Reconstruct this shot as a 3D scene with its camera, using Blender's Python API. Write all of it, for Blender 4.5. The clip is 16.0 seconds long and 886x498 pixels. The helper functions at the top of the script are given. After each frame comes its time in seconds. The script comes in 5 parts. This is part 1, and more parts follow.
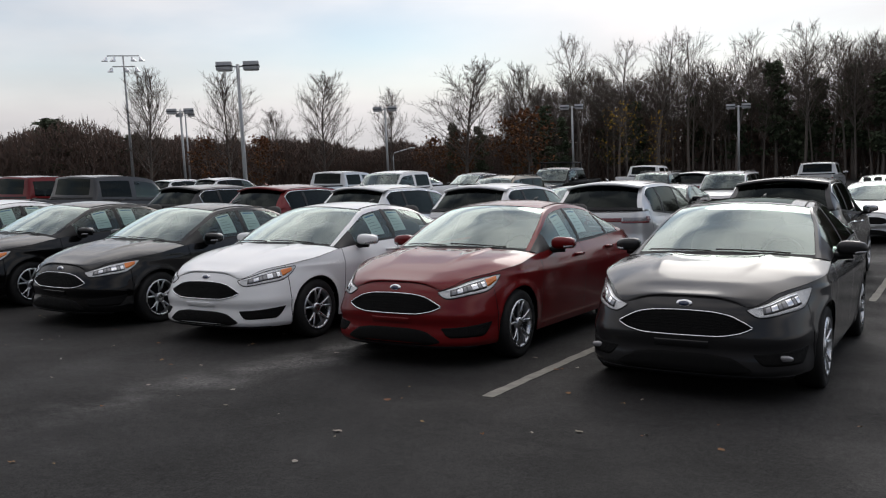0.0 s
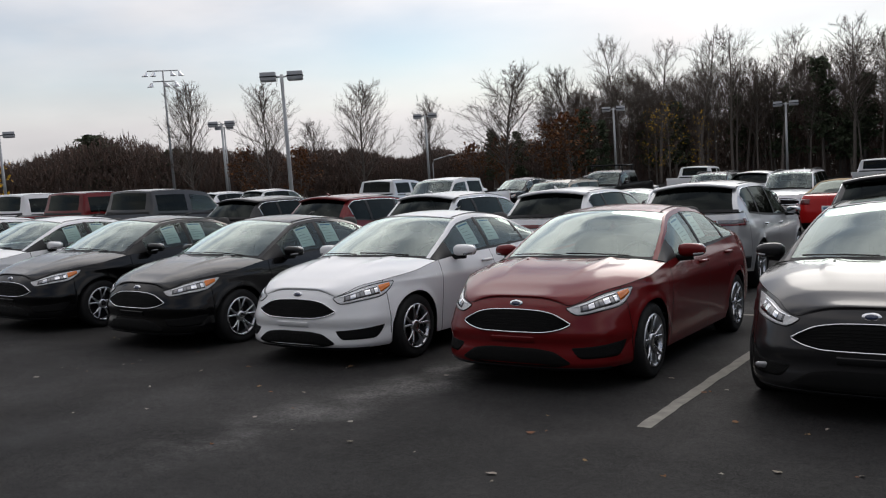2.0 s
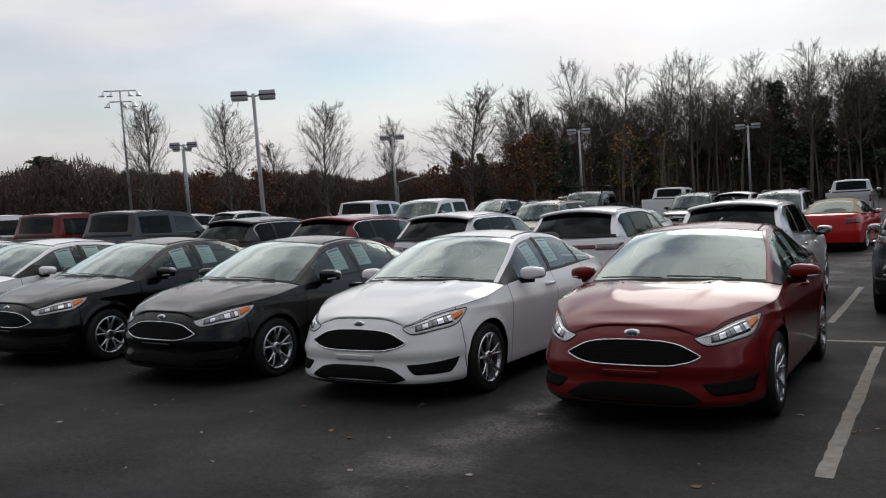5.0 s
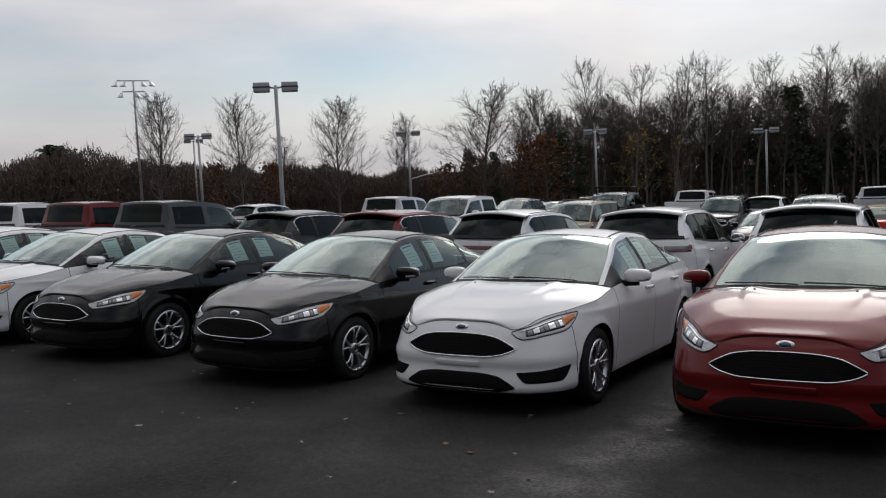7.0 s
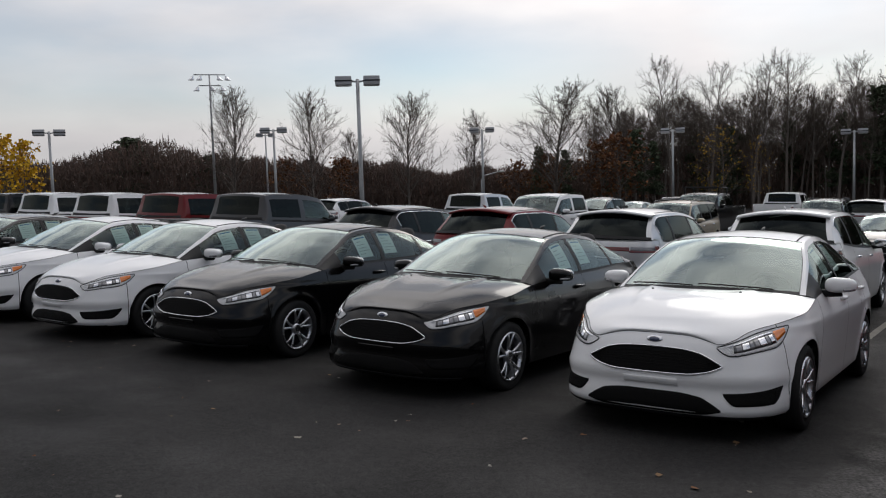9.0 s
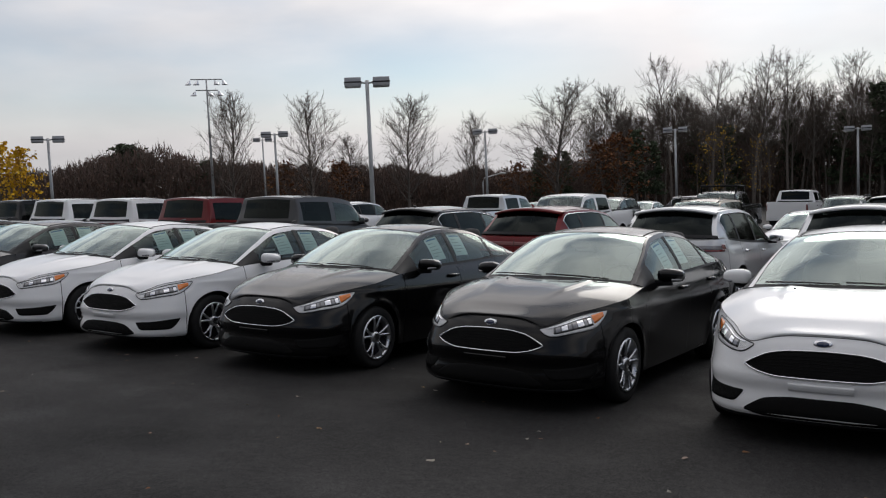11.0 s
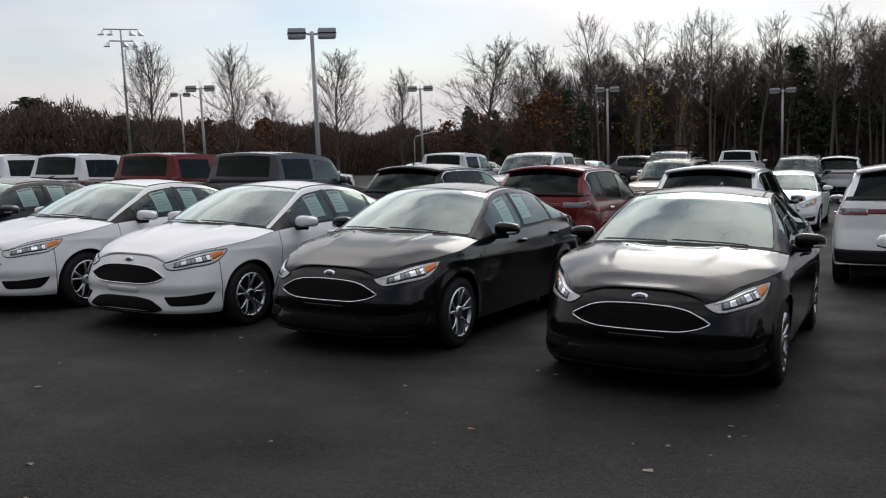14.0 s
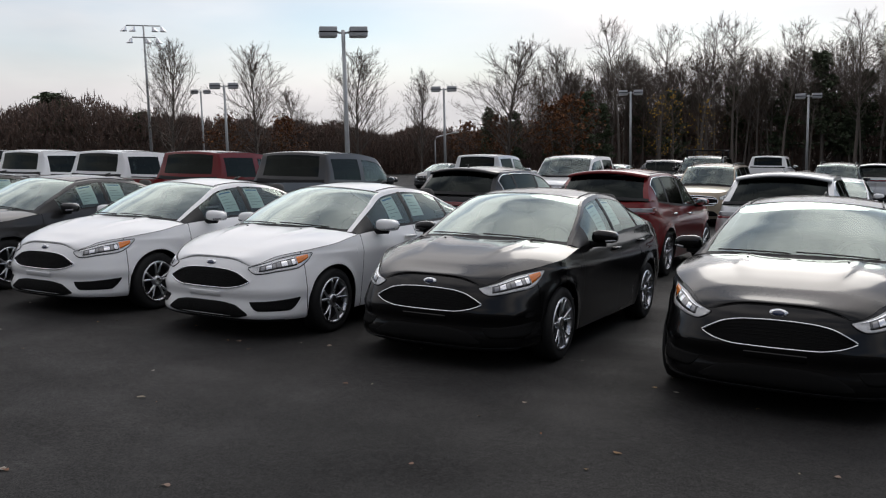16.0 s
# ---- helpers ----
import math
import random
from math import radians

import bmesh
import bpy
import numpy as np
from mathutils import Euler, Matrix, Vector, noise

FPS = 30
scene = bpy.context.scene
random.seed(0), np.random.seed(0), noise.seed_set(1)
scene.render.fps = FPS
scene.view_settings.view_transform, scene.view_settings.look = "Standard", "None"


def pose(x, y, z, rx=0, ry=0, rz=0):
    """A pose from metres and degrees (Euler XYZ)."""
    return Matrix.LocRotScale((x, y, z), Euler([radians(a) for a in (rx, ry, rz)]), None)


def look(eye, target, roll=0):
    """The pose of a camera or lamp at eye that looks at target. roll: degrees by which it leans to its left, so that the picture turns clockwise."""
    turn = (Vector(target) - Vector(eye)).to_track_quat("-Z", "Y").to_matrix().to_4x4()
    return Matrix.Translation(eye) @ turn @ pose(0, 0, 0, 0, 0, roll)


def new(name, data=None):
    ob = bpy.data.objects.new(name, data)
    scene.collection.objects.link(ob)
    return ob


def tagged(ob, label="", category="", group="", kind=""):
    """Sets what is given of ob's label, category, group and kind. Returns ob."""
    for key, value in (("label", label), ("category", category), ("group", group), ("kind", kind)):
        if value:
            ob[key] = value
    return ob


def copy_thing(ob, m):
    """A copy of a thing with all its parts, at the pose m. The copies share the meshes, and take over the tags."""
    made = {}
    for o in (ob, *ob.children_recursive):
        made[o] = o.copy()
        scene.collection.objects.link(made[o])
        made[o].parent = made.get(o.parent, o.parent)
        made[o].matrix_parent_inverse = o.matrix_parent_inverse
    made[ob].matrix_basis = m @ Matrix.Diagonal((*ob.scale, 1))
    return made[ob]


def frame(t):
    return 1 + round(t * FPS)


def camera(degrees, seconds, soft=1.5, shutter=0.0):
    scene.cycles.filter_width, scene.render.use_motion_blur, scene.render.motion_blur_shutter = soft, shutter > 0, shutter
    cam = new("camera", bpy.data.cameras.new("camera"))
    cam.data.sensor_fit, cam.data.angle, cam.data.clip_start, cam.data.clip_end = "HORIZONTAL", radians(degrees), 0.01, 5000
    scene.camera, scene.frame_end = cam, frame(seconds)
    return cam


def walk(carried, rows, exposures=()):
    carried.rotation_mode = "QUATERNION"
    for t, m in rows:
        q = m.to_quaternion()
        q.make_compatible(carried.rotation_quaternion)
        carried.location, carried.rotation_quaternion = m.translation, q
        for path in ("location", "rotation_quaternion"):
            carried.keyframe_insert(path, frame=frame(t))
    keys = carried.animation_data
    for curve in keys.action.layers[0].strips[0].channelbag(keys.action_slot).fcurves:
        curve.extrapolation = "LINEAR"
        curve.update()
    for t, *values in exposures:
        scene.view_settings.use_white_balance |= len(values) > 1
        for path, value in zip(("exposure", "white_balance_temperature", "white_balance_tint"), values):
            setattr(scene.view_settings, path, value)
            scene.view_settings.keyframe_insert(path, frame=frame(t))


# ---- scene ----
cam = camera(55.2, 16.0, soft=1.15)
METRES, EYE, TILT, LEAN, TURN = 9.15, 1.55, 0.0, 0.0, 31.6
ROWS = [
    (0.0, 0.0, 0.0, 0.0, -0.29, -6.36, 2.59),
    (0.5, -0.0152, 0.0258, 0.0024, 1.95, -6.32, 3.49),
    (1.0, -0.0423, 0.0416, -0.0007, -2.23, -5.44, 3.61),
    (1.5, -0.0696, 0.0536, -0.0002, -2.15, -6.32, 2.75),
    (2.0, -0.0817, 0.0788, 0.0005, 1.87, -5.77, 4.03),
    (2.5, -0.104, 0.097, -0.0012, -3.21, -5.08, 2.91),
    (3.0, -0.1343, 0.1069, 0.0023, -4.95, -5.8, 2.25),
    (3.5, -0.149, 0.1228, 0.0001, -1.35, -4.52, 3.91),
    (6.0, -0.2568, 0.2022, 0.0004, -1.28, -4.41, 4.06),
    (6.5, -0.2848, 0.2128, 0.0034, -2.64, -4.48, 1.49),
    (7.0, -0.3029, 0.2332, 0.0008, -1.01, -4.57, 2.76),
    (7.5, -0.3234, 0.2546, -0.0009, 1.66, -5.41, 1.31),
    (8.0, -0.3629, 0.2666, 0.0033, -0.81, -5.92, 3.11),
    (8.5, -0.3857, 0.2867, 0.001, 1.8, -5.33, 2.5),
    (9.0, -0.4075, 0.3106, 0.0005, 3.08, -4.57, 1.82),
    (9.5, -0.4497, 0.3218, 0.0036, 0.39, -5.42, 3.09),
    (10.0, -0.4765, 0.3376, 0.0015, 3.72, -4.12, 2.3),
    (12.5, -0.6004, 0.436, -0.0052, -0.58, -5.55, 2.61),
    (13.0, -0.6357, 0.4534, -0.003, 0.44, -6.64, 1.51),
    (13.5, -0.6645, 0.4764, -0.0021, 1.96, -6.45, 0.98),
    (14.0, -0.7033, 0.4928, -0.0022, -3.42, -7.33, 2.15),
    (14.5, -0.7335, 0.5095, -0.0027, -3.12, -5.63, 1.97),
    (15.0, -0.7452, 0.5293, -0.0016, -5.74, -6.38, 1.59),
    (15.5, -0.775, 0.5329, -0.0011, -5.64, -6.54, 2.31),
    (16.0, -0.7878, 0.5315, 0.0027, -2.6, -7.27, 1.32),
]
# the clip's camera darkens a little in the middle of the walk
EXPOSURES = [(0.0, 0.02), (3.5, -0.04), (6.0, -0.2), (7.0, -0.3), (9.0, -0.18), (10.0, -0.16), (12.5, -0.12), (14.0, 0.02), (16.0, 0.06)]
walk(cam, [(t, pose(0, 0, EYE, TILT, LEAN, TURN) @ pose(METRES * x, METRES * y, METRES * z, 90 + pitch, roll, yaw)) for t, x, y, z, yaw, pitch, roll in ROWS], EXPOSURES)

# ---------------------------------------------------------------- world, sun
GAP = (-0.579, 0.805, 0.130)           # direction of a thin place in the cloud
SUN_ELEV, SUN_AZ = 31.0, 8.0          # degrees up; degrees left of +y
world = bpy.data.worlds.new("overcast_sky")
scene.world = world
world.use_nodes = True
wn, wl = world.node_tree.nodes, world.node_tree.links
wn.clear()


def wnode(kind, **kw):
    n = wn.new(kind)
    for k, v in kw.items():
        if k in n.inputs:
            n.inputs[k].default_value = v
    return n


sky = wn.new("ShaderNodeTexSky")
sky.sky_type, sky.sun_disc = "NISHITA", False
sky.sun_elevation, sky.sun_rotation = radians(SUN_ELEV), radians(-SUN_AZ)
sky.air_density, sky.dust_density = 1.0, 0.4
bright = wn.new("ShaderNodeVectorMath")
bright.operation = "SCALE"
bright.inputs["Scale"].default_value = 0.10
wl.new(sky.outputs[0], bright.inputs[0])
coord = wn.new("ShaderNodeTexCoord")
squash = wn.new("ShaderNodeMapping")
squash.inputs["Scale"].default_value = (1.0, 1.0, 3.2)
squash.inputs["Location"].default_value = (0.35, 0.1, 0.0)
wl.new(coord.outputs["Generated"], squash.inputs["Vector"])
cloud = wnode("ShaderNodeTexNoise", Scale=1.7, Detail=6.0, Roughness=0.45)
wl.new(squash.outputs[0], cloud.inputs["Vector"])
cover = wn.new("ShaderNodeValToRGB")
cover.color_ramp.elements[0].position, cover.color_ramp.elements[0].color = 0.39, (0.20, 0.20, 0.20, 1)
cover.color_ramp.elements[1].position, cover.color_ramp.elements[1].color = 0.59, (1, 1, 1, 1)
wl.new(cloud.outputs[0], cover.inputs[0])
cloud_tone = wnode("ShaderNodeTexNoise", Scale=2.6, Detail=5.0, Roughness=0.5)
wl.new(squash.outputs[0], cloud_tone.inputs["Vector"])
tone = wn.new("ShaderNodeValToRGB")
tone.color_ramp.elements[0].position, tone.color_ramp.elements[0].color = 0.3, (0.613, 0.60, 0.618, 1)
tone.color_ramp.elements[1].position, tone.color_ramp.elements[1].color = 0.7, (0.895, 0.86, 0.855, 1)
wl.new(cloud_tone.outputs[0], tone.inputs[0])
# cloud is brighter higher up, where the hidden sun stands
split = wn.new("ShaderNodeSeparateXYZ")
wl.new(coord.outputs["Generated"], split.inputs[0])
lift = wn.new("ShaderNodeMapRange")
lift.inputs["From Min"].default_value, lift.inputs["From Max"].default_value = 0.02, 0.75
lift.inputs["To Min"].default_value, lift.inputs["To Max"].default_value = 0.79, 1.85
wl.new(split.outputs[2], lift.inputs[0])
lit = wn.new("ShaderNodeVectorMath")
lit.operation = "SCALE"
wl.new(tone.outputs[0], lit.inputs[0])
toward = wn.new("ShaderNodeVectorMath")
toward.operation = "DOT_PRODUCT"
wl.new(coord.outputs["Generated"], toward.inputs[0])
toward.inputs[1].default_value = (-math.sin(radians(SUN_AZ)) * math.cos(radians(SUN_ELEV)), math.cos(radians(SUN_AZ)) * math.cos(radians(SUN_ELEV)), math.sin(radians(SUN_ELEV)))
facing = wn.new("ShaderNodeMapRange")
facing.inputs["From Min"].default_value, facing.inputs["From Max"].default_value = -0.7, 1.0
facing.inputs["To Min"].default_value, facing.inputs["To Max"].default_value = 0.33, 1.36
wl.new(toward.outputs["Value"], facing.inputs[0])
gain = wn.new("ShaderNodeMath")
gain.operation = "MULTIPLY"
wl.new(lift.outputs[0], gain.inputs[0])
wl.new(facing.outputs[0], gain.inputs[1])
# soft glow of the sun behind the cloud
above = wn.new("ShaderNodeMath")
above.operation = "MAXIMUM"
above.inputs[1].default_value = 0.0
wl.new(toward.outputs["Value"], above.inputs[0])
narrow = wn.new("ShaderNodeMath")
narrow.operation = "POWER"
narrow.inputs[1].default_value = 20.0
wl.new(above.outputs[0], narrow.inputs[0])
halo = wn.new("ShaderNodeMath")
halo.operation = "MULTIPLY_ADD"
halo.inputs[1].default_value = 0.5
wl.new(narrow.outputs[0], halo.inputs[0])
wl.new(gain.outputs[0], halo.inputs[2])
wl.new(halo.outputs[0], lit.inputs["Scale"])
blend = wn.new("ShaderNodeMix")
blend.data_type = "RGBA"
low = wn.new("ShaderNodeMapRange")
low.inputs["From Min"].default_value, low.inputs["From Max"].default_value = 0.06, 0.17
low.inputs["To Min"].default_value, low.inputs["To Max"].default_value = 1.0, 0.0
wl.new(split.outputs[2], low.inputs[0])
most = wn.new("ShaderNodeMath")
most.operation = "MAXIMUM"
wl.new(cover.outputs[0], most.inputs[0])
wl.new(low.outputs[0], most.inputs[1])
gap_off = wn.new("ShaderNodeVectorMath")
gap_off.operation = "SUBTRACT"
gap_off.inputs[1].default_value = GAP
wl.new(coord.outputs["Generated"], gap_off.inputs[0])
gap_shape = wn.new("ShaderNodeVectorMath")
gap_shape.operation = "MULTIPLY"
gap_shape.inputs[1].default_value = (3.2, 3.2, 12.0)
wl.new(gap_off.outputs[0], gap_shape.inputs[0])
gap_far = wn.new("ShaderNodeVectorMath")
gap_far.operation = "LENGTH"
wl.new(gap_shape.outputs[0], gap_far.inputs[0])
gap_edge = wn.new("ShaderNodeMath")
gap_edge.operation = "MULTIPLY_ADD"
gap_edge.inputs[1].default_value = 1.1
wl.new(cloud_tone.outputs[0], gap_edge.inputs[0])
wl.new(gap_far.outputs["Value"], gap_edge.inputs[2])
gap = wn.new("ShaderNodeMapRange")
gap.interpolation_type = "SMOOTHSTEP"
gap.inputs["From Min"].default_value, gap.inputs["From Max"].default_value = 0.45, 1.65
gap.inputs["To Min"].default_value, gap.inputs["To Max"].default_value = 0.12, 1.0
wl.new(gap_edge.outputs[0], gap.inputs[0])
thin_cloud = wn.new("ShaderNodeMath")
thin_cloud.operation = "MULTIPLY"
wl.new(most.outputs[0], thin_cloud.inputs[0])
wl.new(gap.outputs[0], thin_cloud.inputs[1])
wl.new(thin_cloud.outputs[0], blend.inputs[0])
wl.new(bright.outputs[0], blend.inputs[6])
wl.new(lit.outputs[0], blend.inputs[7])
back = wnode("ShaderNodeBackground", Strength=1.0)
wl.new(blend.outputs[2], back.inputs[0])
wl.new(back.outputs[0], wn.new("ShaderNodeOutputWorld").inputs[0])

sun = new("sun", bpy.data.lights.new("sun", "SUN"))
sun.data.energy, sun.data.angle, sun.data.color = 0.52, radians(26), (1.0, 0.95, 0.88)
sa, se = radians(SUN_AZ), radians(SUN_ELEV)
sun.matrix_world = look((0, 0, 0), (math.sin(sa) * math.cos(se), -math.cos(sa) * math.cos(se), -math.sin(se)))


# ---------------------------------------------------------------- materials
class Nodes:
    """A small builder for one material's node tree."""

    def __init__(self, name):
        self.mat = bpy.data.materials.new(name)
        self.mat.use_nodes = True
        self.t = self.mat.node_tree
        self.n, self.l = self.t.nodes, self.t.links
        self.b = self.n["Principled BSDF"]

    def add(self, kind, **kw):
        node = self.n.new(kind)
        for k, v in kw.items():
            node.inputs[k.replace("_", " ")].default_value = v
        return node

    def where(self, scale=(1, 1, 1)):
        c, m = self.add("ShaderNodeTexCoord"), self.add("ShaderNodeMapping", Scale=scale)
        self.l.new(c.outputs["Object"], m.inputs[0])
        return m.outputs[0]

    def noise(self, scale, detail=4.0, rough=0.5, at=None, stretch=(1, 1, 1)):
        n = self.add("ShaderNodeTexNoise", Scale=scale, Detail=detail, Roughness=rough)
        self.l.new(at or self.where(stretch), n.inputs["Vector"])
        return n.outputs[0]

    def ramp(self, fac, *stops):
        r = self.add("ShaderNodeValToRGB")
        el = r.color_ramp.elements
        while len(el) < len(stops):
            el.new(0.5)
        for e, (p, c) in zip(el, stops):
            e.position, e.color = p, (*c, 1) if len(c) == 3 else c
        self.l.new(fac, r.inputs[0])
        return r.outputs[0]

    def mix(self, fac, a, b):
        m = self.add("ShaderNodeMix")
        m.data_type = "RGBA"
        for s, v in ((0, fac), (6, a), (7, b)):
            if hasattr(v, "links"):
                self.l.new(v, m.inputs[s])
            else:
                m.inputs[s].default_value = v if s == 0 else (*v, 1)
        return m.outputs[2]

    def bump(self, height, strength, distance=0.01):
        b = self.add("ShaderNodeBump", Strength=strength, Distance=distance)
        self.l.new(height, b.inputs["Height"])
        self.l.new(b.outputs[0], self.b.inputs["Normal"])

    def set(self, **kw):
        for k, v in kw.items():
            s = self.b.inputs[k.replace("_", " ")]
            if hasattr(v, "links"):
                self.l.new(v, s)
            else:
                s.default_value = (*v, 1) if isinstance(v, tuple) and len(v) == 3 else v
        return self


def car_paint(name, colour, flake=0.0, rough=0.35):
    m = Nodes(name)
    dust = m.ramp(m.noise(2.2, 5, 0.6), (0.45, (0, 0, 0)), (0.8, (1, 1, 1)))
    fine = m.noise(900, 1) if flake else m.noise(60, 2)
    tint = tuple(min(1, c * (1.25 if flake else 1.04)) for c in colour)
    base = m.mix(fine, colour, tint)
    scale = m.add("ShaderNodeMath", )
    scale.operation = "MULTIPLY"
    scale.inputs[1].default_value = 0.006
    m.l.new(dust, scale.inputs[0])
    m.set(Base_Color=m.mix(scale.outputs[0], base, (0.42, 0.40, 0.37)), Metallic=flake, Roughness=rough, Specular_IOR_Level=0.05, Coat_Weight=1.0, Coat_IOR=1.37)
    m.set(Coat_Roughness=m.ramp(m.noise(3, 4), (0.3, (0.07,) * 3), (0.8, (0.16,) * 3)))
    return m.mat


def plain(name, colour, rough=0.5, metal=0.0, vary=0.12, scale=12.0, bump=0.0, coat=0.0, spec=0.5):
    m = Nodes(name)
    low = tuple(c * (1 - vary) for c in colour)
    high = tuple(min(1, c * (1 + vary)) for c in colour)
    m.set(Base_Color=m.mix(m.noise(scale, 5, 0.6), low, high), Metallic=metal, Coat_Weight=coat, Specular_IOR_Level=spec)
    r = m.noise(scale * 0.4, 3)
    m.set(Roughness=m.ramp(r, (0.3, (max(0.02, rough - 0.07),) * 3), (0.7, (min(1, rough + 0.07),) * 3)))
    if bump:
        m.bump(m.noise(scale * 8, 3), bump)
    return m.mat


def glass(name, tint, gloss=1.0, ior=1.5):
    m = Nodes(name)
    m.n.remove(m.b)
    clear = m.add("ShaderNodeBsdfTransparent", Color=(*tint, 1))
    shine = m.add("ShaderNodeBsdfGlossy", Color=(0.88, 1.0, 0.96, 1), Roughness=0.015)
    f = m.add("ShaderNodeFresnel", IOR=ior)
    k = m.add("ShaderNodeMath")
    k.operation, k.use_clamp = "MULTIPLY", True
    k.inputs[1].default_value = gloss
    mix = m.add("ShaderNodeMixShader")
    m.l.new(f.outputs[0], k.inputs[0])
    m.l.new(k.outputs[0], mix.inputs[0])
    m.l.new(clear.outputs[0], mix.inputs[1])
    m.l.new(shine.outputs[0], mix.inputs[2])
    m.l.new(mix.outputs[0], m.n["Material Output"].inputs[0])
    return m.mat


def asphalt():
    m = Nodes("asphalt")
    grain = m.noise(85, 5, 0.8)
    patch = m.noise(0.35, 6, 0.6)
    base = m.ramp(patch, (0.3, (0.0105, 0.0104, 0.0106)), (0.7, (0.027, 0.0265, 0.026)))
    stone = m.ramp(grain, (0.38, (0.25, 0.25, 0.25)), (0.68, (2.6, 2.55, 2.52)))
    mul = m.add("ShaderNodeMix")
    mul.data_type, mul.blend_type = "RGBA", "MULTIPLY"
    mul.inputs[0].default_value = 1.0
    m.l.new(base, mul.inputs[6])
    m.l.new(stone, mul.inputs[7])
    # pale dried wash marks
    wash = m.ramp(m.noise(0.55, 9, 0.68, stretch=(0.6, 1.6, 1)), (0.57, (0, 0, 0)), (0.74, (0.6, 0.6, 0.6)))
    speck = m.ramp(m.noise(38, 4, 0.7), (0.45, (0, 0, 0)), (0.7, (1, 1, 1)))
    both = m.add("ShaderNodeMath")
    both.operation = "MULTIPLY"
    m.l.new(wash, both.inputs[0])
    m.l.new(speck, both.inputs[1])
    # dried runnel of pale silt across the lane
    c = m.add("ShaderNodeTexCoord")
    turn = m.add("ShaderNodeMapping", Location=(5.85, 0.0, 0.0), Rotation=(0, 0, radians(4)))
    m.l.new(c.outputs["Object"], turn.inputs[0])
    xyz = m.add("ShaderNodeSeparateXYZ")
    m.l.new(turn.outputs[0], xyz.inputs[0])
    away = m.add("ShaderNodeMath")
    away.operation = "ABSOLUTE"
    wander = m.add("ShaderNodeMath")
    wander.operation = "MULTIPLY_ADD"
    wander.inputs[1].default_value = 1.6
    m.l.new(m.noise(0.55, 3, 0.5), wander.inputs[0])
    m.l.new(xyz.outputs[0], wander.inputs[2])
    shifted = m.add("ShaderNodeMath")
    shifted.operation = "SUBTRACT"
    shifted.inputs[1].default_value = 0.8
    m.l.new(wander.outputs[0], shifted.inputs[0])
    m.l.new(shifted.outputs[0], away.inputs[0])
    strip = m.add("ShaderNodeMapRange", From_Min=0.05, From_Max=0.60, To_Min=0.95, To_Max=0.0)
    m.l.new(away.outputs[0], strip.inputs[0])
    broken = m.ramp(m.noise(1.3, 8, 0.7), (0.42, (0, 0, 0)), (0.60, (1, 1, 1)))
    silt = m.add("ShaderNodeMath")
    silt.operation = "MULTIPLY"
    reach = m.add("ShaderNodeMapRange", From_Min=2.0, From_Max=4.2, To_Min=0.0, To_Max=1.0)
    m.l.new(xyz.outputs[1], reach.inputs[0])
    patch_of = m.add("ShaderNodeMath")
    patch_of.operation = "MULTIPLY"
    m.l.new(strip.outputs[0], patch_of.inputs[0])
    m.l.new(reach.outputs[0], patch_of.inputs[1])
    m.l.new(patch_of.outputs[0], silt.inputs[0])
    m.l.new(broken, silt.inputs[1])
    silt2 = m.add("ShaderNodeMath")
    silt2.operation = "MULTIPLY"
    m.l.new(silt.outputs[0], silt2.inputs[0])
    m.l.new(m.ramp(m.noise(45, 4, 0.7), (0.38, (0.15, 0.15, 0.15)), (0.62, (1, 1, 1))), silt2.inputs[1])
    tone_mid = m.ramp(m.noise(22, 4, 0.7), (0.3, (0.62, 0.62, 0.62)), (0.7, (1.35, 1.35, 1.35)))
    mul2 = m.add("ShaderNodeMix")
    mul2.data_type, mul2.blend_type = "RGBA", "MULTIPLY"
    mul2.inputs[0].default_value = 1.0
    m.l.new(mul.outputs[2], mul2.inputs[6])
    m.l.new(tone_mid, mul2.inputs[7])
    washed = m.mix(both.outputs[0], mul2.outputs[2], (0.11, 0.105, 0.10))
    m.set(Base_Color=m.mix(silt2.outputs[0], washed, (0.17, 0.165, 0.16)))
    m.set(Roughness=m.ramp(m.noise(1.1, 5), (0.3, (0.62,) * 3), (0.75, (0.88,) * 3)), Specular_IOR_Level=0.12)
    m.bump(grain, 0.8, 0.006)
    return m.mat


def leafy(name, *colours):
    m = Nodes(name)
    i = m.add("ShaderNodeNewGeometry")
    stops = [(k / max(1, len(colours) - 1), c) for k, c in enumerate(colours)]
    m.set(Base_Color=m.ramp(i.outputs["Random Per Island"], *stops), Roughness=0.85, Specular_IOR_Level=0.2)
    return m.mat


PAINT = {
    "white": car_paint("white_paint", (0.82, 0.825, 0.83)),
    "black": car_paint("black_paint", (0.002, 0.002, 0.0023), 0.0, 0.3),
    "charcoal": car_paint("charcoal_paint", (0.020, 0.020, 0.021), 0.3),
    "red": car_paint("ruby_paint", (0.125, 0.006, 0.007), 0.12),
    "silver": car_paint("silver_paint", (0.50, 0.51, 0.52), 0.6),
    "bright_red": car_paint("scarlet_paint", (0.42, 0.012, 0.012)),
    "tan": car_paint("tan_paint", (0.33, 0.28, 0.21), 0.4),
    "grey": car_paint("grey_paint", (0.05, 0.05, 0.052), 0.5),
}
RUBBER = plain("rubber", (0.018, 0.018, 0.018), 0.75, vary=0.25, scale=40, bump=0.2, spec=0.2)
TRIM = plain("black_trim", (0.012, 0.012, 0.013), 0.45, vary=0.2, scale=30, spec=0.2)
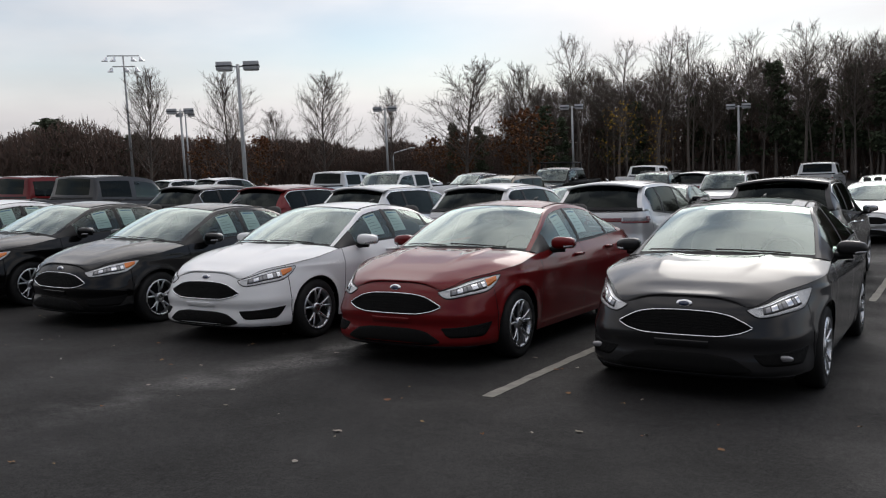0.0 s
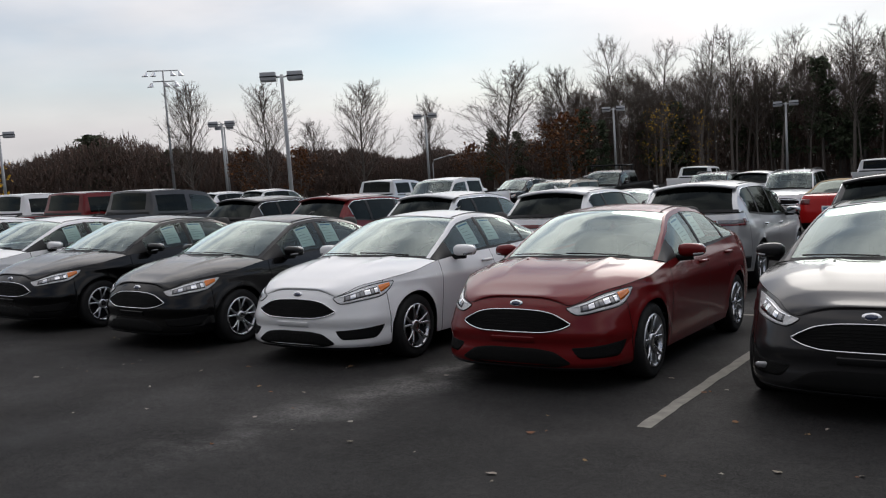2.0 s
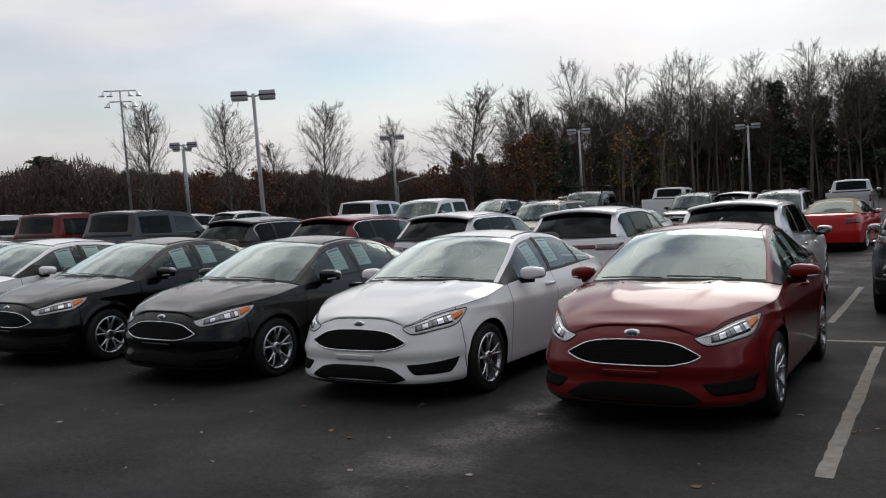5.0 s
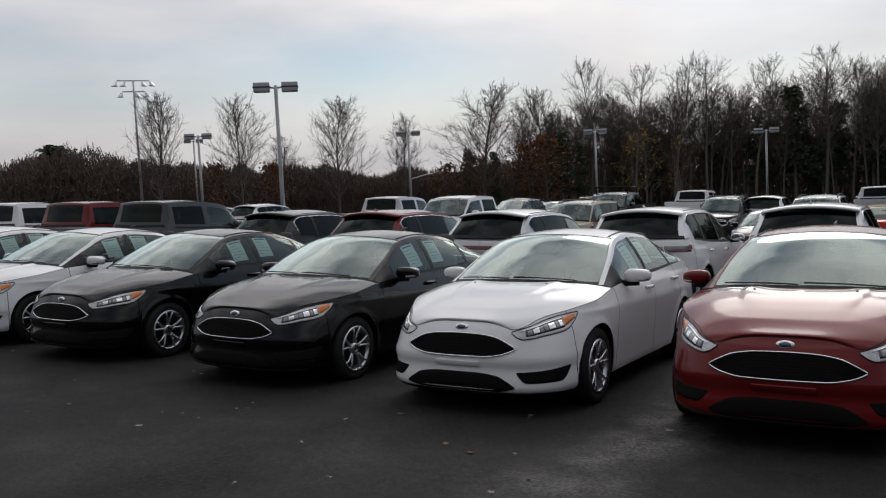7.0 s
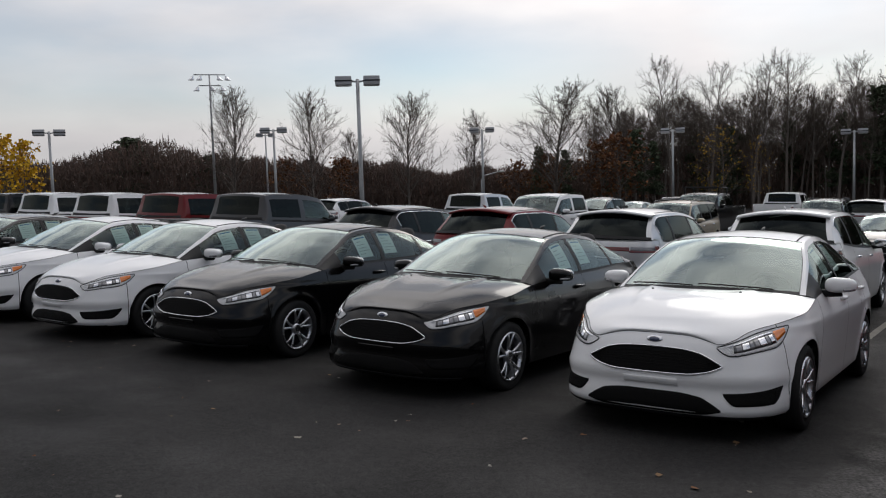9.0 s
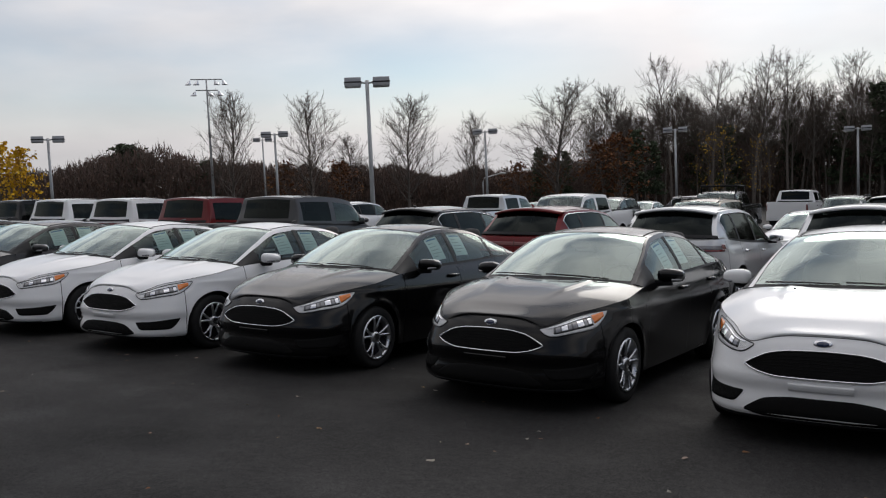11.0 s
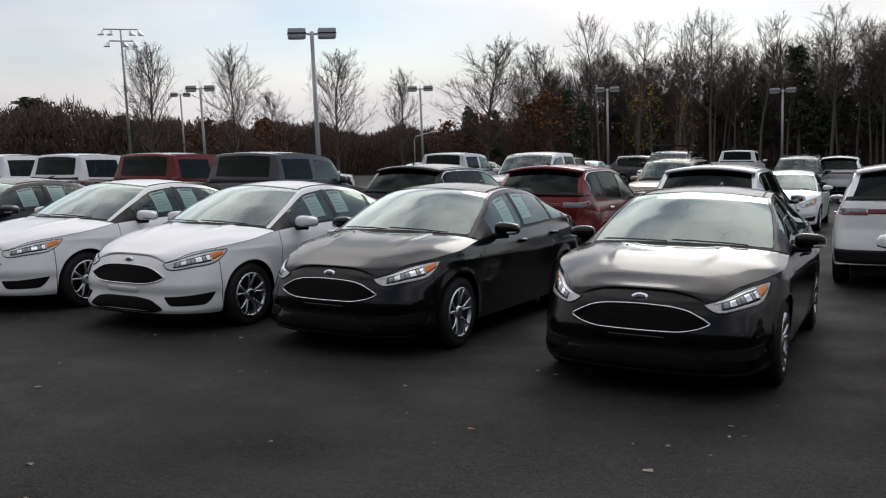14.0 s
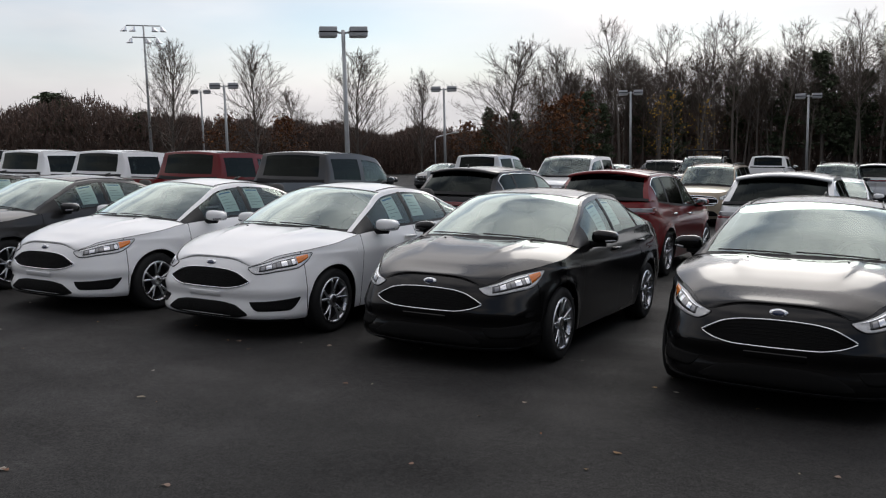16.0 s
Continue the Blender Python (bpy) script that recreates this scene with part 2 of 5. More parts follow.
MESH_BLACK = plain("grille_black", (0.006, 0.006, 0.006), 0.6, vary=0.3, scale=90, bump=0.4, spec=0.08)
CHROME = plain("chrome", (0.75, 0.76, 0.78), 0.12, 1.0, vary=0.04)
ALLOY = plain("alloy", (0.62, 0.63, 0.65), 0.28, 1.0, vary=0.08)
REFLECTOR = plain("reflector", (0.74, 0.76, 0.78), 0.16, 0.15, vary=0.35, scale=26, bump=0.9, coat=1.0)
AMBER = plain("amber_lens", (0.75, 0.19, 0.01), 0.15, vary=0.2, coat=1.0)
RED_LENS = plain("red_lens", (0.13, 0.004, 0.006), 0.15, vary=0.25, scale=30, coat=1.0)
LAMP_BLACK = plain("lamp_black", (0.05, 0.05, 0.052), 0.3, vary=0.3, coat=1.0)
CLEAR_LENS = plain("clear_lens", (0.24, 0.24, 0.25), 0.15, 0.3, vary=0.6, scale=40, coat=1.0)
BADGE_BLUE = plain("badge_blue", (0.012, 0.024, 0.07), 0.25, coat=1.0)
CLOTH = plain("seat_cloth", (0.075, 0.072, 0.07), 0.9, vary=0.25, scale=60)
CABIN = plain("cabin_plastic", (0.035, 0.034, 0.033), 0.7, vary=0.2)
PAPER = plain("sticker_paper", (0.78, 0.82, 0.80), 0.7, vary=0.05)
INK = plain("sticker_ink", (0.30, 0.34, 0.34), 0.7)
INK_BLUE = plain("sticker_blue", (0.06, 0.20, 0.38), 0.6)
CANVAS = plain("tan_canvas", (0.36, 0.26, 0.15), 0.9, vary=0.15, scale=50, bump=0.3)
GLASS = glass("car_glass", (0.66, 0.76, 0.72), 2.5)
SIDE_GLASS = glass("door_glass", (0.74, 0.84, 0.81), 1.2)
DARK_GLASS = glass("privacy_glass", (0.035, 0.04, 0.04), 0.45)
ASPHALT = asphalt()
LINE_PAINT = plain("worn_line_paint", (0.20, 0.19, 0.165), 0.85, vary=0.6, scale=9, bump=0.3)
GALVANISED = plain("galvanised_steel", (0.44, 0.45, 0.46), 0.5, 0.4, vary=0.15, scale=5)
LAMP_HOUSING = plain("lamp_housing", (0.42, 0.43, 0.45), 0.5, 0.2, vary=0.15, scale=6)
LAMP_LENS = plain("lamp_lens", (0.62, 0.63, 0.62), 0.3, vary=0.1)
BARK = plain("bark", (0.135, 0.115, 0.100), 0.95, vary=0.35, scale=3)
TWIG = leafy("twigs", (0.088, 0.072, 0.062), (0.120, 0.094, 0.078), (0.072, 0.062, 0.055))
NEEDLES = leafy("needles", (0.052, 0.066, 0.040), (0.070, 0.088, 0.052), (0.085, 0.105, 0.062))
BRUSH = leafy("brush", (0.118, 0.084, 0.074), (0.150, 0.104, 0.086), (0.095, 0.078, 0.066), (0.165, 0.100, 0.076))
SKY_BLOCK = plain("sky_block_dark", (0.075, 0.07, 0.065), 0.8, vary=0.3, scale=2)
YELLOW_LEAF = leafy("yellow_leaves", (0.70, 0.42, 0.02), (0.50, 0.28, 0.02), (0.78, 0.52, 0.05))
RUST_LEAF = leafy("rust_leaves", (0.16, 0.06, 0.025), (0.11, 0.05, 0.025), (0.20, 0.09, 0.03))
LITTER = leafy("fallen_leaves", (0.22, 0.15, 0.08), (0.16, 0.07, 0.035), (0.32, 0.30, 0.27), (0.20, 0.17, 0.13))

# ---------------------------------------------------------------- ground
def ground_z(x, y):
    """Height of the lot: it falls away from the camera, then runs flatter, and rises gently towards -x."""
    rise = 0.02 * max(0.0, min(-x, 30.0) - 9.0)
    if y < 13:
        return rise - 0.054 * y
    k = min(1.0, (y - 13) / 6.0)
    eased = -0.702 - 0.054 * 6.0 * (k - k * k / 2) - 0.03 * 6.0 * k * k / 2
    return rise + eased - 0.026 * max(0.0, min(y, 130.0) - 19) + 0.004 * max(0.0, y - 130.0)


def on_ground(x, y, yaw=0.0, up=0.0):
    """A pose on the lot at x, y, tilted with its slope and turned by yaw degrees."""
    along = math.degrees(math.atan(ground_z(x, y + 0.5) - ground_z(x, y - 0.5)))
    across = -math.degrees(math.atan(ground_z(x + 0.5, y) - ground_z(x - 0.5, y)))
    return pose(x, y, ground_z(x, y) + up, along, across) @ pose(0, 0, 0, 0, 0, yaw)


def mesh_of(name, verts, faces, material, smooth=True):
    me = bpy.data.meshes.new(name)
    me.from_pydata([tuple(v) for v in verts], [], faces)
    me.validate()
    me.materials.append(material)
    if smooth:
        me.polygons.foreach_set("use_smooth", [True] * len(me.polygons))
    me.update()
    return me


def put(name, verts, faces, material, parent=None, label="", smooth=True, kind=""):
    ob = new(name, mesh_of(name, verts, faces, material, smooth))
    if parent:
        ob.parent = parent
    return tagged(ob, label, kind=kind)


def part(name, bm, material, parent, label=""):
    me = bpy.data.meshes.new(name)
    bm.to_mesh(me)
    bm.free()
    me.materials.append(material)
    ob = new(name, me)
    ob.parent = parent
    return tagged(ob, label)


def grid_faces(rows, cols, first=0, flip=False):
    out = []
    for i in range(rows - 1):
        for j in range(cols - 1):
            a = first + i * cols + j
            q = (a, a + 1, a + cols + 1, a + cols)
            out.append(q if flip else q[::-1])
    return out


ys = sorted({-400.0, -60, -20, *np.arange(-10, 30, 1.0), *np.arange(30, 130, 8.0), 200, 500, 1500, 3000})
xs = [-3000.0, -500, -150, -60, -30, -25, -20, -15, -9, 0, 15, 40, 100, 500, 3000]
ground_verts = [(x, y, ground_z(x, y)) for y in ys for x in xs]
ground = put("ground", ground_verts, grid_faces(len(ys), len(xs), 0, True), ASPHALT)
tagged(ground, "dark weathered asphalt car park with pale dried wash marks", "asphalt", kind="structure")


# added wall, out of view behind the camera; dims reflections of the low sky
wv, wf = [], []
for i, (y, z) in enumerate(((-15.0, -1.0), (-15.0, 7.5), (-15.4, 7.5), (-15.4, -1.0))):
    wv += [(-70.0, y, z), (60.0, y, z)]
wf = [(0, 1, 3, 2), (2, 3, 5, 4), (4, 5, 7, 6), (0, 2, 4, 6), (1, 7, 5, 3)]
tagged(put("wall_south", wv, wf, SKY_BLOCK, smooth=False), "plain dark wall added out of view to block low sky", "wall", kind="structure")


# ---------------------------------------------------------------- shaping helpers
def tab(table, x):
    """A smooth curve through (x, value) pairs."""
    px = np.array([p[0] for p in table], float)
    py = np.array([p[1] for p in table], float)
    d = np.diff(py) / np.diff(px)
    m = np.concatenate([[d[0]], np.where(d[1:] * d[:-1] > 0, 2 * d[1:] * d[:-1] / (d[1:] + d[:-1] + 1e-12), 0), [d[-1]]])
    x = np.clip(np.asarray(x, float), px[0], px[-1])
    k = np.clip(np.searchsorted(px, x) - 1, 0, len(px) - 2)
    h = px[k + 1] - px[k]
    t = (x - px[k]) / h
    return ((2 * t**3 - 3 * t**2 + 1) * py[k] + (t**3 - 2 * t**2 + t) * h * m[k] + (-2 * t**3 + 3 * t**2) * py[k + 1] + (t**3 - t**2) * h * m[k + 1])


def ease(x, a, b):
    t = np.clip((np.asarray(x, float) - a) / (b - a), 0, 1)
    return t * t * (3 - 2 * t)


def spline(points, n):
    """n points evenly along a Catmull-Rom curve through the given ones, and their arc lengths."""
    p = np.array(points, float)
    p = np.vstack([2 * p[0] - p[1], p, 2 * p[-1] - p[-2]])
    out = []
    for i in range(1, len(p) - 2):
        t = np.linspace(0, 1, 40, endpoint=False)[:, None]
        a, b, c, d = p[i - 1 : i + 3]
        out.append(0.5 * (2 * b + (c - a) * t + (2 * a - 5 * b + 4 * c - d) * t**2 + (3 * b - a - 3 * c + d) * t**3))
    out = np.vstack(out + [p[-2:-1]])
    s = np.concatenate([[0], np.cumsum(np.linalg.norm(np.diff(out, axis=0), axis=1))])
    u = np.linspace(0, s[-1], n)
    return np.stack([np.interp(u, s, out[:, k]) for k in range(out.shape[1])], 1), u


def tube(points, radii, sides=6, closed=False):
    """Vertices and faces of a tube along points."""
    p = np.array(points, float)
    n = len(p)
    verts, faces = [], []
    for i in range(n):
        a, b = (p[(i - 1) % n], p[(i + 1) % n]) if closed else (p[max(i - 1, 0)], p[min(i + 1, n - 1)])
        d = b - a
        d = d / (np.linalg.norm(d) + 1e-9)
        e = np.cross(d, (0, 0, 1) if abs(d[2]) < 0.9 else (1, 0, 0))
        e /= np.linalg.norm(e)
        g = np.cross(d, e)
        r = radii[i] if hasattr(radii, "__len__") else radii
        for k in range(sides):
            w = 2 * math.pi * k / sides
            verts.append(p[i] + r * (math.cos(w) * e + math.sin(w) * g))
    for i in range(n if closed else n - 1):
        for k in range(sides):
            j = (i + 1) % n
            faces.append((i * sides + k, i * sides + (k + 1) % sides, j * sides + (k + 1) % sides, j * sides + k))
    if not closed:
        faces.append(tuple(range(sides))[::-1])
        faces.append(tuple((n - 1) * sides + k for k in range(sides)))
    return verts, faces


def lathe(profile, turns=36):
    """Turns (x, radius) pairs round the x axis."""
    verts, faces = [], []
    m = len(profile)
    for k in range(turns):
        w = 2 * math.pi * k / turns
        for x, r in profile:
            verts.append((x, r * math.cos(w), r * math.sin(w)))
    for k in range(turns):
        for i in range(m - 1):
            a, b = k * m + i, ((k + 1) % turns) * m + i
            faces.append((a, a + 1, b + 1, b))
    return verts, faces


def box(x0, x1, y0, y1, z0, z1, bevel=0.0, segments=2):
    bm = bmesh.new()
    bmesh.ops.create_cube(bm, size=1.0)
    for v in bm.verts:
        v.co = Vector((x0 + (v.co.x + 0.5) * (x1 - x0), y0 + (v.co.y + 0.5) * (y1 - y0), z0 + (v.co.z + 0.5) * (z1 - z0)))
    if bevel:
        bmesh.ops.bevel(bm, geom=list(bm.edges), offset=bevel, segments=segments, affect="EDGES", profile=0.6)
        for f in bm.faces:
            f.smooth = True
    return bm


def blob(cx, cy, cz, rx, ry, rz, power=2.6, n=16):
    """A rounded box: a superellipsoid."""
    verts, faces = [], []
    for i in range(n + 1):
        a = -math.pi / 2 + math.pi * i / n
        for j in range(2 * n):
            b = math.pi * j / n
            c = np.array([math.cos(a) * math.cos(b), math.cos(a) * math.sin(b), math.sin(a)])
            c = c / (np.sum(np.abs(c) ** power) ** (1 / power))
            verts.append((cx + rx * c[0], cy + ry * c[1], cz + rz * c[2]))
    for i in range(n):
        for j in range(2 * n):
            a, b = i * 2 * n + j, i * 2 * n + (j + 1) % (2 * n)
            faces.append((a, b, b + 2 * n, a + 2 * n))
    return verts, faces


# ---------------------------------------------------------------- vehicles
class Shell:
    """The outer skin of one kind of vehicle, nose at y = 0 and tail at y = length, shifted by its middle."""

    def __init__(self, k):
        self.k = k
        self.mid = (k["axles"][0] + k["axles"][1]) / 2
        self.plan, self.arc = spline(k["plan"], 900)
        d = np.gradient(self.plan, axis=0)
        d /= np.linalg.norm(d, axis=1)[:, None]
        self.normal = np.stack([d[:, 1], -d[:, 0]], 1)          # outward for the +x half
        self.total = self.arc[-1]

    def at_y(self, y):
        """Arc length at which the flank reaches y."""
        return float(np.interp(y, self.plan[:, 1], self.arc))

    def edge(self, s):
        """Plan y at arc s."""
        return np.interp(s, self.arc, self.plan[:, 1])

    def top(self, s):
        return tab(self.k["top"], self.edge(s))

    def point(self, s, z, out=0.0):
        s = np.asarray(s, float)
        side = np.where(s < 0, -1.0, 1.0)
        a = np.abs(s)
        x, y = (np.interp(a, self.arc, self.plan[:, i]) for i in (0, 1))
        nx, ny = (np.interp(a, self.arc, self.normal[:, i]) for i in (0, 1))
        k = self.k
        L = k["plan"][-1][1]
        wf, wr = 1 - ease(y, 0.15, 0.95), ease(y, L - 0.75, L - 0.1)
        inset = wf * tab(k["front"], z) + wr * tab(k["rear"], z) + (1 - wf - wr) * tab(k["side"], z)
        for ya in k["axles"]:
            far = np.hypot(y - ya, z - k["wheel"])
            inset = inset - 0.014 * np.exp(-(((far - k["arch"]) / 0.045) ** 2))
        o = out - inset
        return np.stack([side * np.maximum(0, x + nx * o), y + ny * o - self.mid, np.broadcast_to(z, s.shape)], -1)

    def bottom(self, s):
        k = self.k
        y = self.edge(s)
        z = tab(k["sill"], y)
        for ya in k["axles"]:
            r = k["arch"] ** 2 - (y - ya) ** 2
            z = np.maximum(z, np.where(r > 0, k["wheel"] + np.sqrt(np.maximum(r, 0)), 0))
        return z

    def band(self, s_list, rows=22, low=0.0, high=1.0):
        v = []
        for s in s_list:
            b, t = float(self.bottom(s)), float(self.top(s))
            zz = b + (t - b) * np.linspace(low, high, rows)
            v.extend(self.point(np.full(rows, s), zz))
        return np.array(v), grid_faces(len(s_list), rows)

    def panel(self, s0, s1, lo, hi, out=0.004, cols=24, rows=6, mirror=1):
        """A thin raised piece on the skin between the heights lo(s) and hi(s), with turned-in edges."""
        ss = np.linspace(s0, s1, cols)
        verts = []
        for s in ss:
            a, b = float(tab(lo, s)), float(tab(hi, s))
            zz = a + (b - a) * np.linspace(0, 1, rows)
            zz = np.concatenate([[a], zz, [b]])
            oo = np.full(rows + 2, out)
            oo[0] = oo[-1] = -0.012
            p = self.point(np.full(rows + 2, s), zz, oo)
            p[:, 0] *= mirror
            verts.extend(p)
        f = grid_faces(cols, rows + 2, 0, mirror < 0)
        return np.array(verts), f

    def outline(self, s0, s1, lo, hi, out, cols=24, mirror=1):
        ss = np.linspace(s0, s1, cols)
        loop = [(s, float(tab(lo, s))) for s in ss] + [(s, float(tab(hi, s))) for s in ss[::-1]]
        p = np.array([self.point(np.array(s), np.array(z), out) for s, z in loop])
        p[:, 0] *= mirror
        return p

    def lid(self, s_list, centre, bow, crease=0.0, cols=81):
        """Bonnet or boot lid between the two upper edges."""
        t = np.linspace(-1, 1, cols)
        verts = []
        for s in s_list:
            p = self.point(np.array(s), self.top(s))
            y0 = self.edge(s)
            zc = float(tab(centre, y0))
            b = float(tab(bow, y0))
            x = t * p[0]
            z = p[2] + (zc - p[2]) * (1 - np.abs(t) ** self.k.get("round", 2.2))
            if crease:
                line = 0.30 + 0.12 * ease(y0, 0.2, 1.3)
                dip = np.abs(x) - line
                z = z + crease * float(ease(y0, 0.35, 0.95)) * np.where(dip < 0, np.exp(-((dip / 0.10) ** 2)), np.exp(-((dip / 0.028) ** 2)))
            verts.extend(np.stack([x, p[1] - b * (1 - t**2), z], 1))
        return np.array(verts), grid_faces(len(s_list), cols, 0, True)

    def rails(self, n):
        """Belt, roof edge and centre line of the cabin, as three rows of n points."""
        k = self.k
        u = np.linspace(0, 1, n)
        knots = np.linspace(0, 1, len(k["roof"]))
        knots = np.array(k.get("knots", knots))
        roof = np.stack([tab(list(zip(knots, [p[i] for p in k["roof"]])), u) for i in range(3)], 1)
        centre = np.stack([tab(list(zip(knots, [p[i] for p in k["crown"]])), u) for i in range(2)], 1)
        by = tab(list(zip(knots, k["belt"])), u)
        s = np.array([self.at_y(y) for y in by])
        belt = self.point(s, self.top(s))
        roof[:, 1] -= self.mid
        centre[:, 0] -= self.mid
        return belt, roof, centre

    def cabin(self, rails, i, v, out=0.0):
        """A place on the cabin: v 0 to 1 from belt to roof edge, 1 to 2 from roof edge to the middle."""
        b, r, c = (np.array([np.interp(i, range(len(q)), q[:, m]) for m in range(q.shape[1])]) for q in rails)
        if v <= 1:
            p = b + (r - b) * v
            p[0] += 0.018 * math.sin(math.pi * v) + out
            return p
        w = v - 1
        e = 1 - (1 - w) ** 2
        return np.array([r[0] * (1 - w), r[1] + (c[0] - r[1]) * e, r[2] + (c[1] - r[2]) * e + out])


def both_sides(verts):
    v = np.array(verts)
    w = v.copy()
    w[:, 0] *= -1
    return w


def make_wheel(kind):
    """A wheel standing on z = -radius, outer face towards +x: tyre, rim and spokes."""
    r, w = kind["wheel"], 0.11
    rr = r * 0.715
    prof = [(-w, rr), (-w, r - 0.035), (-w + 0.015, r - 0.008), (-w + 0.04, r), (w - 0.04, r), (w - 0.015, r - 0.008), (w, r - 0.035), (w - 0.006, r - 0.07), (w - 0.012, rr)]
    hub = put("wheel", *lathe(prof, 44), RUBBER, None, "black rubber tyre")
    rim_prof = [(w - 0.012, rr), (w + 0.002, rr - 0.006), (w - 0.006, rr - 0.02), (w - 0.05, rr - 0.03), (-w, rr - 0.02)]
    put("rim", *lathe(rim_prof, 44), ALLOY, hub, "silver alloy rim with split spokes")
    dv, df = lathe([(w - 0.075, rr - 0.02), (w - 0.085, 0.05), (w - 0.085, 0.001)], 30)
    put("brake_disc", dv, df, TRIM, hub)
    for k in range(5):
        for lean in (0,) if kind.get("simple") else (-1, 1):
            a = 2 * math.pi * k / 5 + 0.3
            pts = []
            for q in np.linspace(0.0, 1.0, 5):
                rad = 0.045 + (rr - 0.058) * q
                ang = a + lean * (0.10 + 0.14 * q) * (1.0 if q > 0 else 1.6)
                pts.append((w - 0.022 + 0.012 * q - 0.02 * (1 - q) ** 2, rad * math.cos(ang), rad * math.sin(ang)))
            v, f = tube(pts, np.linspace(0.0150, 0.0115, 5), 6)
            put("spoke", v, f, ALLOY, hub)
    cv, cf = lathe([(w - 0.055, 0.062), (w - 0.018, 0.058), (w - 0.010, 0.040), (w - 0.014, 0.030), (w - 0.012, 0.001)], 20)
    put("hub_cap", cv, cf, ALLOY, hub)
    return hub


def seat(parent, x, y, z, bench=0.0, headrests=(0.0,)):
    w = 0.25 + bench
    put("seat_cushion", *blob(x, y, z + 0.10, w, 0.26, 0.11, 3.5, 10), CLOTH, parent)
    v, f = blob(0, 0, 0, w, 0.085, 0.32, 3.5, 10)
    v = [(x + p[0], y + 0.24 + p[1] + 0.30 * (p[2] + 0.3) * 0.6, z + 0.45 + p[2]) for p in v]
    put("seat_back", v, f, CLOTH, parent)
    for h in headrests:
        put("headrest", *blob(x + h, y + 0.44, z + 0.86, 0.13, 0.05, 0.09, 3, 8), CLOTH, parent)



def window_patch(sh, rails, i0, i1, v0, v1, material, name, parent, side, label="", out=0.0, n=10, m=7, sub=None):
    verts = [sh.cabin(rails, i, v, out) for i in np.linspace(i0, i1, n) for v in np.linspace(v0, v1, m)]
    verts = np.array(verts)
    if side < 0:
        verts = both_sides(verts)
    return put(name, verts, grid_faces(n, m, 0, side < 0), material, parent, label)


def make_vehicle(name, k, paint, label, category="car"):
    """One vehicle with all its parts, standing on z = 0, nose towards -y."""
    sh = Shell(k)
    car = tagged(new(name), label, category)
    L, W = k["plan"][-1][1], max(p[0] for p in k["plan"])
    a0, a1 = k["axles"]
    # ---- lower skin, cut into bumpers, wings and doors by narrow gaps
    cuts = [sh.at_y(y) for y in k["seams"]]
    base = list(np.arange(0, sh.total, 0.055)) + [sh.total]
    for ya in k["axles"]:
        c = sh.at_y(ya)
        base += list(c + k["arch"] * np.cos(np.linspace(0, math.pi, 41)))
    base = sorted(set(round(b, 4) for b in base if all(abs(b - c) > 0.008 for c in cuts)))
    names = k["panels"]
    for j in range(len(cuts) + 1):
        lo = cuts[j - 1] + 0.004 if j else 0.0
        hi = cuts[j] - 0.004 if j < len(cuts) else sh.total
        ss = [lo] + [b for b in base if lo < b < hi] + [hi]
        v, f = sh.band(ss)
        n = len(v)
        if j in (0, len(cuts)):      # bumpers run across the middle
            w = both_sides(v)
            g = [tuple(i + n for i in q[::-1]) for q in f]
            ob = put(names[j], np.vstack([v, w]), f + g, paint, car)
        else:
            put(names[j], v, f, paint, car)
            put(names[j], both_sides(v), [q[::-1] for q in f], paint, car)
    # ---- dark backing behind the gaps, wheel wells and floor
    v, f = [], []
    ring = [0.03 + (sh.total - 0.06) * q for q in np.linspace(0, 1, 90)]
    for s in ring:
        b, t = float(sh.bottom(s)), float(sh.top(s))
        v.extend(sh.point(np.full(4, s), b + 0.02 + (t - b - 0.05) * np.linspace(0, 1, 4), -0.02))
    f = grid_faces(len(ring), 4)
    v = np.array(v)
    n = len(v)
    v, f = np.vstack([v, both_sides(v)]), f + [tuple(i + n for i in q[::-1]) for q in f]
    put("inner_panel", v, f, TRIM, car)
    part("underbody", box(-W + 0.27, W - 0.27, 0.25 - sh.mid, L - 0.2 - sh.mid, 0.17, 0.62, 0.03), TRIM, car)
    # ---- bonnet and boot
    cowl, deck = k["belt"][0], k["belt"][-1]
    ss = [b for b in base if sh.edge(b) <= cowl] + [sh.at_y(cowl)]
    put("bonnet", *sh.lid(ss, k["bonnet"], [(0, 0), (0.3, 0.0), (cowl, k["bow"]), (cowl + 0.1, k["bow"])], k.get("crease", 0.0)), paint, car)
    ss = [sh.at_y(deck)] + [b for b in base if sh.edge(b) > deck]
    put("boot_lid" if not k.get("bed") else "bed_cover", *sh.lid(ss, k["boot"], [(deck - 0.1, -k["bow_back"]), (deck, -k["bow_back"]), (L - 0.2, 0.0), (L, 0.0)]), TRIM if k.get("bed") else paint, car)
    edge = [sh.point(np.array(s), sh.top(s), 0.003) for s in np.linspace(0, sh.at_y(cowl) if k.get("crease") else sh.at_y(0.42), 90)]
    edge = [p * (-1, 1, 1) for p in edge[:0:-1]] + edge
    put("bonnet_seam", *tube(edge, 0.0022, 5), TRIM, car)
    # ---- cabin
    N = 61
    rails = sh.rails(N)
    kn = np.array(k.get("knots", np.linspace(0, 1, len(k["roof"])))) * (N - 1)
    header, tail = kn[2], kn[4]
    at_belt = lambda y: float(np.interp(y - sh.mid, rails[0][:, 1], range(N)))
    roof_paint = k.get("roof_paint", paint)
    win_low, win_high = k.get("windows", (0.07, 0.90))
